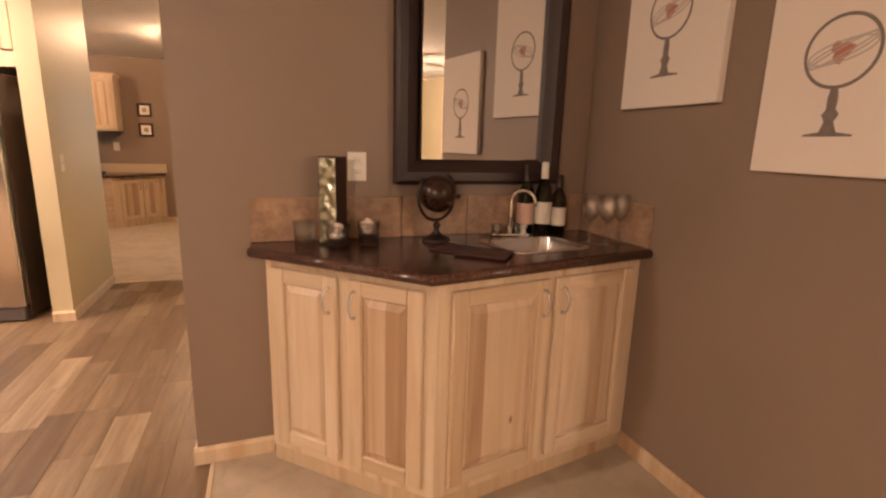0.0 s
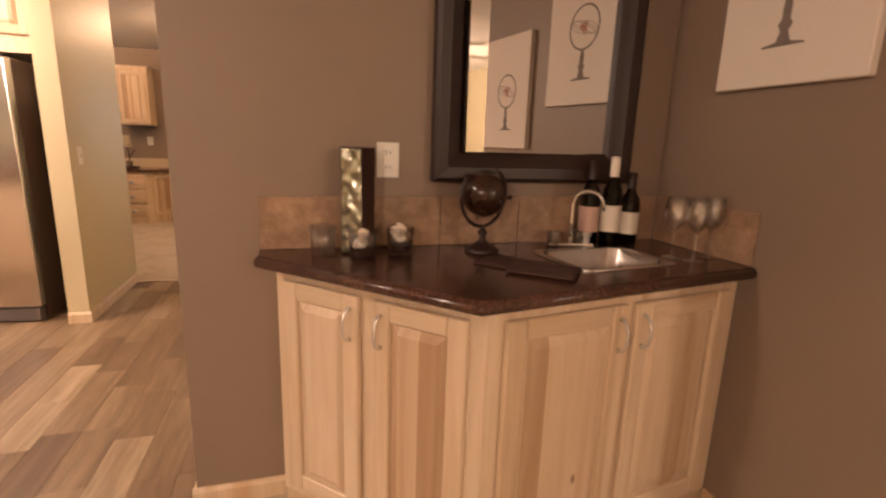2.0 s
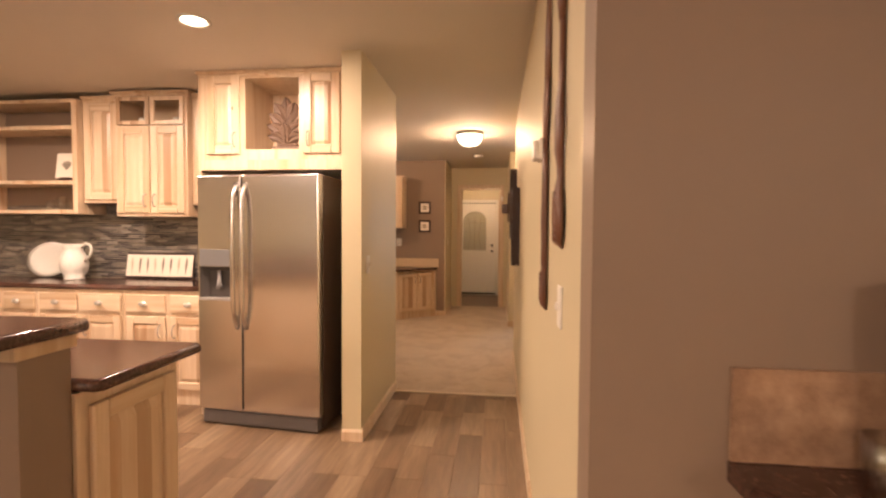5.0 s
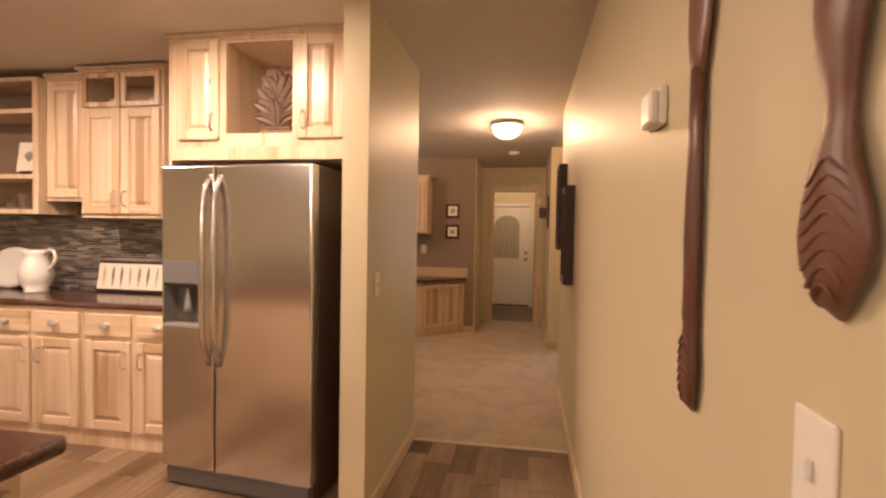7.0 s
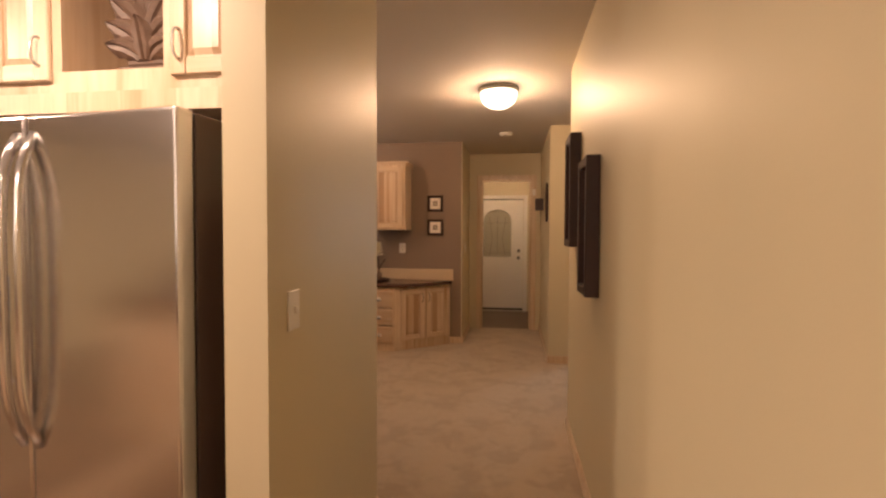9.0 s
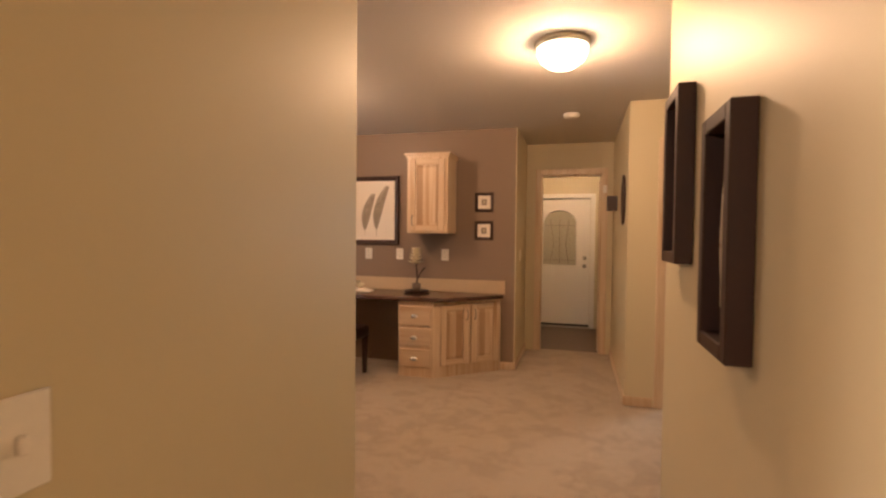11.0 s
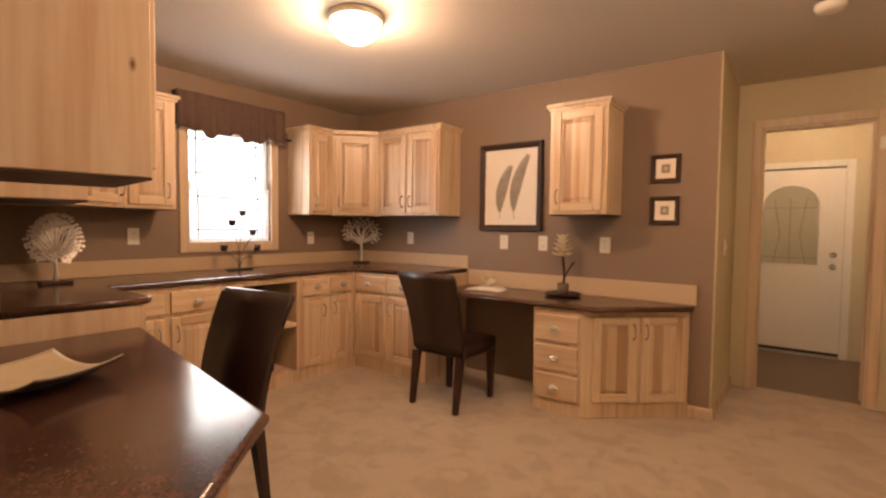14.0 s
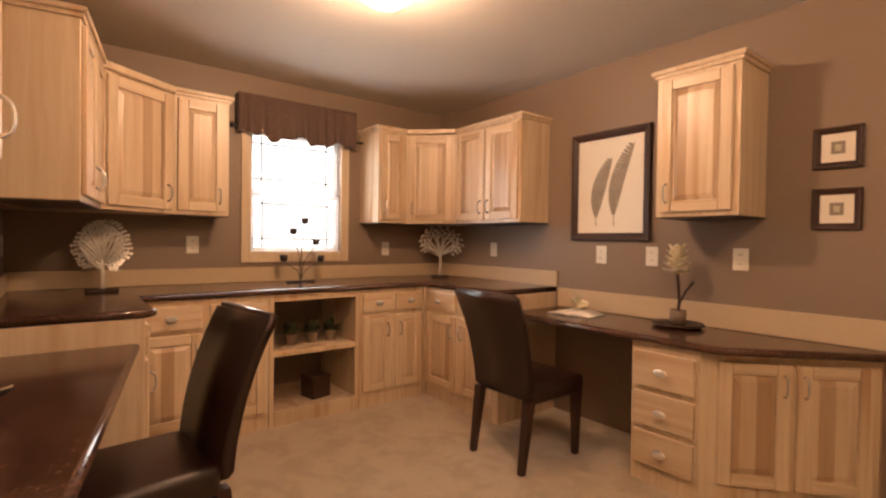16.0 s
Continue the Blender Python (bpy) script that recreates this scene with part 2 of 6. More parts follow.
PLANK = planks_mat("vinyl_plank")
CHROME = plain("brushed_nickel", (0.86, 0.83, 0.79), 0.22, 0.7, 0.02, 200, 0.05)
STEEL = brushed("stainless_steel", (0.74, 0.71, 0.685), 0.20)
BLACK = plain("black_lacquer", (0.024, 0.010, 0.007), 0.46, 0.0, 0.08, 40, 0.3)
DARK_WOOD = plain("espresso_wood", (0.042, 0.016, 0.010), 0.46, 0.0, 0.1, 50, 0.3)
LEATHER = plain("dark_leather", (0.026, 0.010, 0.007), 0.30, 0.0, 0.35, 220, 0.3)
WHITE_PLASTIC = plain("white_plastic", (0.80, 0.76, 0.69), 0.4, 0, 0.02)
WHITE_PAINT = plain("white_enamel", (0.78, 0.75, 0.69), 0.45, 0, 0.03)
FRIDGE_SIDE = plain("dark_enamel", (0.070, 0.044, 0.034), 0.40, 0, 0.15, 300)
BLACK_PLASTIC = plain("black_plastic", (0.02, 0.018, 0.017), 0.4)
MIRROR = plain("mirror_silver", (0.88, 0.87, 0.86), 0.012, 1.0, 0.0, 5, 0.0)
GLASS = thin_glass("clear_glass")
DRINK = thin_glass("drinking_glass", (0.99, 0.985, 0.975), 0.45, 0.62, 0.10)
DOME = glow("lit_frosted_glass", (1.0, 0.80, 0.55), 9.0)
BULB = glow("lit_bulb", (1.0, 0.80, 0.56), 14.0)
# Translucent share lets daylight whiten the sash, standing in for glare.
VINYL, vn, vl, vb = mat("white_vinyl")
vb.inputs["Base Color"].default_value = (0.84, 0.83, 0.82, 1)
vb.inputs["Roughness"].default_value = 0.4
vt = node(vn, "ShaderNodeBsdfTranslucent", Color=(0.84, 0.83, 0.84, 1))
vm = vn.new("ShaderNodeMixShader")
vm.inputs[0].default_value = 0.42
vl.new(vb.outputs[0], vm.inputs[1])
vl.new(vt.outputs[0], vm.inputs[2])
vl.new(vm.outputs[0], vn["Material Output"].inputs["Surface"])
OUTSIDE = glow("bright_outdoors", (1.0, 0.97, 0.97), 2.2)


# ---- building helpers ----
def box(bm, x0, x1, y0, y1, z0, z1, bev=0.0, seg=1):
    vs = [bm.verts.new((x, y, z)) for x in (x0, x1) for y in (y0, y1) for z in (z0, z1)]
    fs = [bm.faces.new([vs[i] for i in f]) for f in ((0, 1, 3, 2), (4, 6, 7, 5), (0, 4, 5, 1), (2, 3, 7, 6), (0, 2, 6, 4), (1, 5, 7, 3))]
    if bev:
        bmesh.ops.bevel(bm, geom=list({e for f in fs for e in f.edges}), offset=bev, segments=seg, affect="EDGES", profile=0.5)


def prism(bm, pts, z0, z1, bev=0.0, seg=2):
    """An upright prism on a plan outline."""
    lo = [bm.verts.new((x, y, z0)) for x, y in pts]
    hi = [bm.verts.new((x, y, z1)) for x, y in pts]
    n = len(pts)
    fs = [bm.faces.new(lo[::-1]), bm.faces.new(hi)] + [bm.faces.new((lo[i], lo[(i + 1) % n], hi[(i + 1) % n], hi[i])) for i in range(n)]
    bmesh.ops.recalc_face_normals(bm, faces=fs)
    if bev:
        bmesh.ops.bevel(bm, geom=list({e for f in fs[:2] for e in f.edges}), offset=bev, segments=seg, affect="EDGES", profile=0.5)


def lathe(bm, profile, steps=24, x=0.0, y=0.0, z=0.0):
    """A turned shape from (radius, height) pairs."""
    rings = []
    for r, h in profile:
        if r < 1e-5:
            rings.append([bm.verts.new((x, y, z + h))])
        else:
            rings.append([bm.verts.new((x + r * math.cos(a), y + r * math.sin(a), z + h)) for a in (2 * math.pi * i / steps for i in range(steps))])
    for a, b in zip(rings, rings[1:]):
        for i in range(steps):
            j = (i + 1) % steps
            if len(a) == 1 and len(b) == 1:
                continue
            if len(a) == 1:
                bm.faces.new((a[0], b[j], b[i]))
            elif len(b) == 1:
                bm.faces.new((a[i], a[j], b[0]))
            else:
                bm.faces.new((a[i], a[j], b[j], b[i]))
    bmesh.ops.recalc_face_normals(bm, faces=bm.faces[:])


def tube(bm, pts, radii, steps=8, flat=1.0):
    """A round bar along points; flat squeezes it in its second direction."""
    pts = [Vector(p) for p in pts]
    if not hasattr(radii, "__len__"):
        radii = [radii] * len(pts)
    rings = []
    side = None
    for i, p in enumerate(pts):
        d = (pts[min(i + 1, len(pts) - 1)] - pts[max(i - 1, 0)]).normalized()
        ref = side if side is not None else (Vector((1, 0, 0)) if abs(d.x) < 0.9 else Vector((0, 1, 0)))
        side = (ref - d * ref.dot(d)).normalized()
        up = d.cross(side)
        rings.append([bm.verts.new(p + radii[i] * (math.cos(a) * side + flat * math.sin(a) * up)) for a in (2 * math.pi * k / steps for k in range(steps))])
    for a, b in zip(rings, rings[1:]):
        for k in range(steps):
            bm.faces.new((a[k], a[(k + 1) % steps], b[(k + 1) % steps], b[k]))
    bm.faces.new(rings[0][::-1])
    bm.faces.new(rings[-1])


def smooth(bm):
    for f in bm.faces:
        f.smooth = True
    return bm


def mesh_of(name, bm, material):
    me = bpy.data.meshes.new(name)
    bm.to_mesh(me)
    bm.free()
    me.materials.append(material)
    return me


def part(name, bm, material, parent, label="", m=None):
    ob = new(name, mesh_of(name, bm, material) if isinstance(bm, bmesh.types.BMesh) else bm)
    ob.parent = parent
    if m is not None:
        ob.matrix_basis = m
    return tagged(ob, label)


def thing(name, label, category, m=None, group="", bm=None, material=None, kind=""):
    ob = new(name, mesh_of(name, bm, material) if bm else None)
    if m is not None:
        ob.matrix_basis = m
    return tagged(ob, label, category, group, kind)


def setting(name, bm, material, label="", category=""):
    return tagged(new(name, mesh_of(name, bm, material)), label, category, kind="structure")


def B():
    return bmesh.new()


def boxes(*rows, bev=0.0):
    bm = B()
    for r in rows:
        box(bm, *r, bev)
    return bm


# ---- structure ----
XW, YN, YS, YS2 = -4.56, 8.58, 4.97, 5.42
XH, XR, YB = -1.178, -0.16, 1.92
SF = 3.94
WX0, WX1, WZ0, WZ1 = 6.79, 7.52, 1.13, 2.05

setting("floor", boxes((-6.2, 4.2, -5.2, 12.6, -0.12, -0.012)), plain("subfloor", (0.3, 0.24, 0.18), 0.8), "wooden subfloor under the coverings", "floor")
setting("carpet_desk_room", boxes((-4.56, 1.72, 4.915, 9.62, -0.012, 0.0)), CARPET, "mottled beige cut-pile carpet", "carpet")
setting("carpet_bar_room", boxes((-0.10, 4.08, -5.08, 1.92, -0.012, 0.004)), CARPET, "mottled beige cut-pile carpet", "carpet")
setting("ceiling", boxes((-6.2, 4.2, -5.2, 12.6, CEIL, CEIL + 0.1)), WHITE_CEIL, "off-white textured plaster ceiling", "ceiling")
setting("wall_bar", boxes((-0.16, 1.72, YB, 2.04, 0, CEIL)), TAUPE, "taupe painted wall behind the wet bar", "wall")
setting("wall_pictures", boxes((1.60, 1.72, 0.56, YB, 0, CEIL)), TAUPE, "taupe painted side wall with canvas prints", "wall")
setting("wall_hall_right", boxes((XR, XR + 0.12, 2.04, 6.15, 0, CEIL)), CREAM, "cream painted hallway wall", "wall")
setting("wall_hall_left", boxes((XH - 0.125, XH, SF, YS, 0, CEIL)), CREAM, "cream painted wall stub beside the refrigerator", "wall")
setting("wall_kitchen", boxes((-6.1, XH - 0.125, 4.90, YS - 0.02, 0, CEIL)), CREAM, "cream painted kitchen wall", "wall")
setting("wall_desk_south", boxes((-3.32, XH - 0.125, YS - 0.02, YS, 0, CEIL), (XW, -3.32, YS - 0.02, YS2, 0, CEIL)), TAUPE, "taupe painted wall", "wall")
setting("wall_window", boxes((XW - 0.14, XW, YS2, WX0, 0, CEIL), (XW - 0.14, XW, WX1, YN + 0.1, 0, CEIL), (XW - 0.14, XW, WX0, WX1, 0, WZ0), (XW - 0.14, XW, WX0, WX1, WZ1, CEIL)), TAUPE, "taupe painted wall around the window", "wall")
setting("wall_desk_north", boxes((XW, -1.165, YN, YN + 0.1, 0, CEIL)), TAUPE, "taupe painted wall above the desk", "wall")
setting("wall_corridor_left", boxes((-1.265, -1.155, YN + 0.1, 9.55, 0, CEIL), (-1.165, -1.155, YN, YN + 0.1, 0, CEIL)), CREAM, "cream painted corridor wall", "wall")
setting("wall_corridor_right", boxes((-0.175, -0.055, 7.95, 9.55, 0, CEIL)), CREAM, "cream painted corridor wall", "wall")
DX0, DX1 = 0.11, 0.90
setting("wall_nib", boxes((-0.175, DX0, 7.83, 7.95, 0, CEIL), (DX1, 1.72, 7.83, 7.95, 0, CEIL), (DX0, DX1, 7.83, 7.95, 2.07, CEIL)), CREAM, "cream painted wall with a doorway", "wall")
setting("wall_corridor_end", boxes((-1.265, -0.985, 9.55, 9.66, 0, CEIL), (-0.30, -0.055, 9.55, 9.66, 0, CEIL), (-0.985, -0.30, 9.55, 9.66, 2.08, CEIL)), CREAM, "cream painted wall around the corridor doorway", "wall")
setting("wall_entry", boxes((-1.8, -1.115, 11.16, 11.28, 0, CEIL), (-0.38, 0.5, 11.16, 11.28, 0, CEIL), (-1.115, -0.38, 11.16, 11.28, 1.93, CEIL), (-1.8, -1.68, 9.66, 11.16, 0, CEIL), (0.38, 0.5, 9.66, 11.16, 0, CEIL)), CREAM, "cream painted entry walls", "wall")
setting("floor_entry", boxes((-1.68, 0.38, 9.62, 11.16, -0.012, 0.0)), plain("dark_vinyl", (0.17, 0.112, 0.074), 0.4, 0, 0.1, 15, 0.4), "dark brown vinyl floor of the entry", "floor")
setting("wall_outer_east", boxes((1.72, 1.84, 2.04, 7.95, 0, CEIL)), CREAM, "cream painted wall", "wall")
setting("wall_bedroom", boxes((1.2, 1.32, 7.95, 8.6, 0, CEIL), (1.2, 1.32, 9.6, 11.0, 0, CEIL), (1.2, 1.32, 8.6, 9.6, 0, 0.9), (1.2, 1.32, 8.6, 9.6, 2.05, CEIL), (-0.055, 1.2, 10.9, 11.0, 0, CEIL)), paint("pale_blue_paint", (0.62, 0.66, 0.74), 0.6), "pale grey-blue painted room walls", "wall")
setting("wall_far", boxes((-6.2, -5.95, -5.2, -5.08, 0, CEIL), (-3.95, 4.2, -5.2, -5.08, 0, CEIL), (-5.95, -3.95, -5.2, -5.08, 0, 1.1), (-5.95, -3.95, -5.2, -5.08, 2.0, CEIL), (4.08, 4.2, -5.08, 1.92, 0, CEIL), (1.72, 4.2, 1.92, 2.04, 0, CEIL), (-6.2, -6.08, -5.08, 4.90, 0, CEIL)), CREAM, "cream painted walls of the living area", "wall")


# ---- cabinets ----
def door_leaf(name, w, h, parent, m, flat=False):
    """A raised-panel front, x 0..w, z 0..h, its face towards -y: the panel carries two stiles and two rails."""
    t = 0.020
    bm = B()
    if flat:
        box(bm, 0, w, -t, 0, 0, h, 0.005, 2)
        return part(name, bm, HICKORY_RAIL, parent, "", m)
    s = min(0.058, w * 0.24, h * 0.3)
    o = s + min(0.032, w * 0.1)
    ring = lambda d, y: [bm.verts.new(p) for p in ((d, y, d), (w - d, y, d), (w - d, y, h - d), (d, y, h - d))]
    z, a, b, c = ring(s - 0.003, -0.002), ring(s - 0.003, -0.007), ring(s + 0.006, -0.007), ring(o, -0.017)
    for p, q in ((z, a), (a, b), (b, c)):
        for k in range(4):
            bm.faces.new((p[k], p[(k + 1) % 4], q[(k + 1) % 4], q[k]))
    bm.faces.new(c)
    bm.faces.new(z[::-1])
    bmesh.ops.recalc_face_normals(bm, faces=bm.faces[:])
    ob = part(name, bm, HICKORY, parent, "", m)
    for x in (0, w - s):
        part("stile", boxes((0, s, -t, 0, 0, h), bev=0.004), HICKORY_FRAME, ob, "", pose(x, 0, 0))
    for zz in (0, h - s):
        part("rail", boxes((0.0005, w - 2 * s - 0.0005, -t + 0.0008, 0, 0, s), bev=0.004), HICKORY_RAIL, ob, "", pose(s, 0, zz))
    return ob


def arch_pull_mesh():
    bm = B()
    pts = [(0, -0.0, -0.048), (0, -0.012, -0.047), (0, -0.024, -0.036), (0, -0.030, -0.015), (0, -0.030, 0.015), (0, -0.024, 0.036), (0, -0.012, 0.047), (0, 0.0, 0.048)]
    tube(bm, pts, [0.0075, 0.0055, 0.005, 0.0048, 0.0048, 0.005, 0.0055, 0.0075], 8)
    return mesh_of("handle", smooth(bm), CHROME)


def knob_mesh():
    bm = B()
    lathe(bm, [(0.007, 0), (0.006, 0.012), (0.013, 0.016), (0.018, 0.022), (0.017, 0.028), (0.010, 0.032), (0, 0.033)], 14)
    bmesh.ops.rotate(bm, verts=bm.verts[:], cent=(0, 0, 0), matrix=Matrix.Rotation(radians(90), 3, "X"))
    bmesh.ops.scale(bm, verts=bm.verts[:], vec=(1.9, 1.15, 1.2))
    return mesh_of("knob", smooth(bm), CHROME)


PULL, KNOB = arch_pull_mesh(), knob_mesh()


def front(cab, kind, x0, x1, z0, z1, grip="r", y=0.0, low=False):
    """A door or drawer front on a cabinet whose face is at y, looking to -y."""
    w, h = x1 - x0, z1 - z0
    name = "drawer" if kind == "drawer" else "door"
    ob = door_leaf(name, w, h, cab, pose(x0, y, z0), kind == "drawer")
    if kind == "drawer":
        part("knob", KNOB, None, ob, "brushed nickel knob", pose(w / 2, -0.02, h / 2))
    elif grip:
        gx = w - 0.035 if grip == "r" else 0.035
        gz = 0.10 if low else h - 0.11
        part("handle", PULL, None, ob, "arched nickel pull", pose(gx, -0.02, gz))
    return ob


def carcass(w, d, h, toe=0.0, z=0.0):
    bm = B()
    box(bm, 0, w, 0, d, z + toe, z + h, 0.002)
    if toe:
        box(bm, 0.002, w - 0.002, 0.004, d, z, z + toe)
    return bm


def base_cabinet(w, m, fronts, label, d=0.58, h=0.86, group=""):
    cab = thing("base_cabinet", label, "cabinet", m, group)
    part("body", carcass(w, d, h, 0.09), HICKORY_FRAME, cab)
    for f in fronts:
        front(cab, *f)
    return cab


def base_pair(w, h=0.86, drawers=True, n=2):
    """Fronts for a cabinet with n doors, drawers above them."""
    g, out = 0.022, []
    step = w / n
    for i in range(n):
        a, b = i * step + g, (i + 1) * step - g
        grip = "r" if (i % 2 == 0 and n > 1) else "l"
        if drawers:
            out += [("drawer", a, b, h - 0.165, h - 0.03), ("door", a, b, 0.115, h - 0.195, grip)]
        else:
            out += [("door", a, b, 0.115, h - 0.03, grip)]
    return out


def crown(bm, outline, z):
    """A small cornice: the outline grown in two steps."""
    prism(bm, outline(0.012), z - 0.03, z - 0.012)
    prism(bm, outline(0.026), z - 0.012, z + 0.012, 0.004, 1)


def wall_cabinet(w, m, doors, label, d=0.31, z0=1.375, z1=2.13, left=True, right=True, group=""):
    cab = thing("wall_cabinet", label, "cabinet", m, group)
    part("body", carcass(w, d, z1 - z0, 0, z0), HICKORY_FRAME, cab)
    bm = B()
    l, r = (1 if left else 0), (1 if right else 0)
    crown(bm, lambda o: [(-o * l, -o), (w + o * r, -o), (w + o * r, d), (-o * l, d)], z1 + 0.02)
    part("cornice", bm, HICKORY_FRAME, cab)
    # Thin dark sheet that colours the cabinet bottom as if in shade.
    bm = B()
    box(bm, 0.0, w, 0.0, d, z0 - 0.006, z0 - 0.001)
    part("underside", bm, DARK_WOOD, cab, "thin dark sheet painting shade under the cabinet")
    for a, b, grip in doors:
        front(cab, "door", a, b, z0 + 0.025, z1 - 0.03, grip, 0.0, True)
    return cab


def corner_wall_cabinet(m, label, mirror=False, leg=0.61, z0=1.375, z1=2.13, cut=(0.61, 0.31)):
    """A diagonal corner unit: walls along x = 0 and y = 0, the face across the corner."""
    cab = thing("corner_wall_cabinet", label, "cabinet", m)
    pts = [(0, 0), (cut[0], 0), cut, (0.31, leg), (0, leg)]
    if mirror:
        pts = [(x, -y) for x, y in pts][::-1]
    bm = B()
    prism(bm, pts, z0, z1, 0.002, 1)
    part("body", bm, HICKORY_FRAME, cab)
    bm = B()
    g = [(0, 0), (cut[0], 0), (cut[0] + 0.01, cut[1] + 0.035), (0.345, leg + 0.01), (0, leg)]
    prism(bm, [(x, -y) for x, y in g][::-1] if mirror else g, z1 - 0.01, z1 + 0.03, 0.006, 1)
    part("cornice", bm, HICKORY_FRAME, cab)
    L, turn = math.hypot(cut[0] - 0.31, leg - cut[1]), math.degrees(math.atan2(leg - cut[1], 0.31 - cut[0]))
    if mirror:
        base = pose(0.31, -0.61, 0, 0, 0, 45)
        d = door_leaf("door", L - 0.05, z1 - z0 - 0.055, cab, base @ pose(0.025, 0, z0 + 0.025))
        part("handle", PULL, None, d, "arched nickel pull", pose(0.035, -0.02, 0.10))
    else:
        base = pose(*cut, 0, 0, 0, turn)
        d = door_leaf("door", L - 0.05, z1 - z0 - 0.055, cab, base @ pose(0.025, 0, z0 + 0.025))
        part("handle", PULL, None, d, "arched nickel pull", pose(L - 0.085, -0.02, 0.10))
    return cab


def inset(pts, d):
    """A plan outline drawn in by d on every side."""
    area = sum(a[0] * b[1] - b[0] * a[1] for a, b in zip(pts, pts[1:] + pts[:1]))
    k = 1 if area > 0 else -1
    out = []
    for p, c, n in zip(pts[-1:] + pts[:-1], pts, pts[1:] + pts[:1]):
        u = (Vector(c) - Vector(p)).normalized()
        v = (Vector(n) - Vector(c)).normalized()
        nu, nv = Vector((-u.y, u.x)) * k, Vector((-v.y, v.x)) * k
        m = (nu + nv) / (1.0 + nu.dot(nv))
        out.append((c[0] + m.x * d, c[1] + m.y * d))
    return out


def worktop(name, pts, z, label, thick=0.038):
    """A laminate top: a flat slab inside a rolled edge."""
    top = thing(name, label, "countertop")
    r = thick / 2
    line = inset(pts, r)
    bm = B()
    prism(bm, line, z - thick + 0.0005, z)
    part("slab", bm, COUNTER, top)
    bm = B()
    mid = tuple((a + b) / 2 for a, b in zip(line[-1], line[0]))
    tube(bm, [(x, y, z - r) for x, y in [mid] + line + [mid]], r - 0.0002, 12)
    part("rolled_edge", smooth(bm), COUNTER, top)
    return top


# ---- wet bar ----
BL, BA, BR = (0.085, 1.83), (0.615, 1.29), (1.598, 1.445)
HB = 0.918


SINK = (1.175, 1.64, 6)


def rounded(w, d, r, n=4):
    """A rounded rectangle about the origin, half sizes w and d."""
    return [(sx * (w - r) + r * math.cos(a), sy * (d - r) + r * math.sin(a)) for q, (sx, sy) in enumerate(((1, 1), (-1, 1), (-1, -1), (1, -1))) for a in [math.pi / 2 * (q + t / n) for t in range(n + 1)]]


def bar_top():
    """The bar's worktop with the sink's cut-out, and a rolled front edge."""
    top = thing("bar_countertop", "dark brown speckled laminate countertop on the wet bar", "countertop")
    out = [BL, BA, BR, (1.598, YB - 0.002), (0.085, YB - 0.002)]
    turn = Matrix.Rotation(radians(SINK[2]), 2)
    hole = [tuple(turn @ Vector(p) + Vector(SINK[:2])) for p in rounded(0.168, 0.128, 0.045)]
    bm = B()
    made = []
    for z in (HB - 0.037, HB):
        vo = [bm.verts.new((x, y, z)) for x, y in out]
        vh = [bm.verts.new((x, y, z)) for x, y in hole]
        es = [bm.edges.new((v[i], v[(i + 1) % len(v)])) for v in (vo, vh) for i in range(len(v))]
        bmesh.ops.triangle_fill(bm, edges=es, use_beauty=True)
        made.append((vo, vh))
    for k in (0, 1):
        a, b = made[0][k], made[1][k]
        for i in range(len(a)):
            bm.faces.new((a[i], a[(i + 1) % len(a)], b[(i + 1) % len(b)], b[i]))
    bmesh.ops.recalc_face_normals(bm, faces=bm.faces[:])
    part("slab", bm, COUNTER, top)
    bm = B()
    tube(bm, [(*BL, HB - 0.0195), (*BA, HB - 0.0195), (*BR, HB - 0.0195)], 0.019, 10)
    part("rolled_edge", smooth(bm), COUNTER, top)


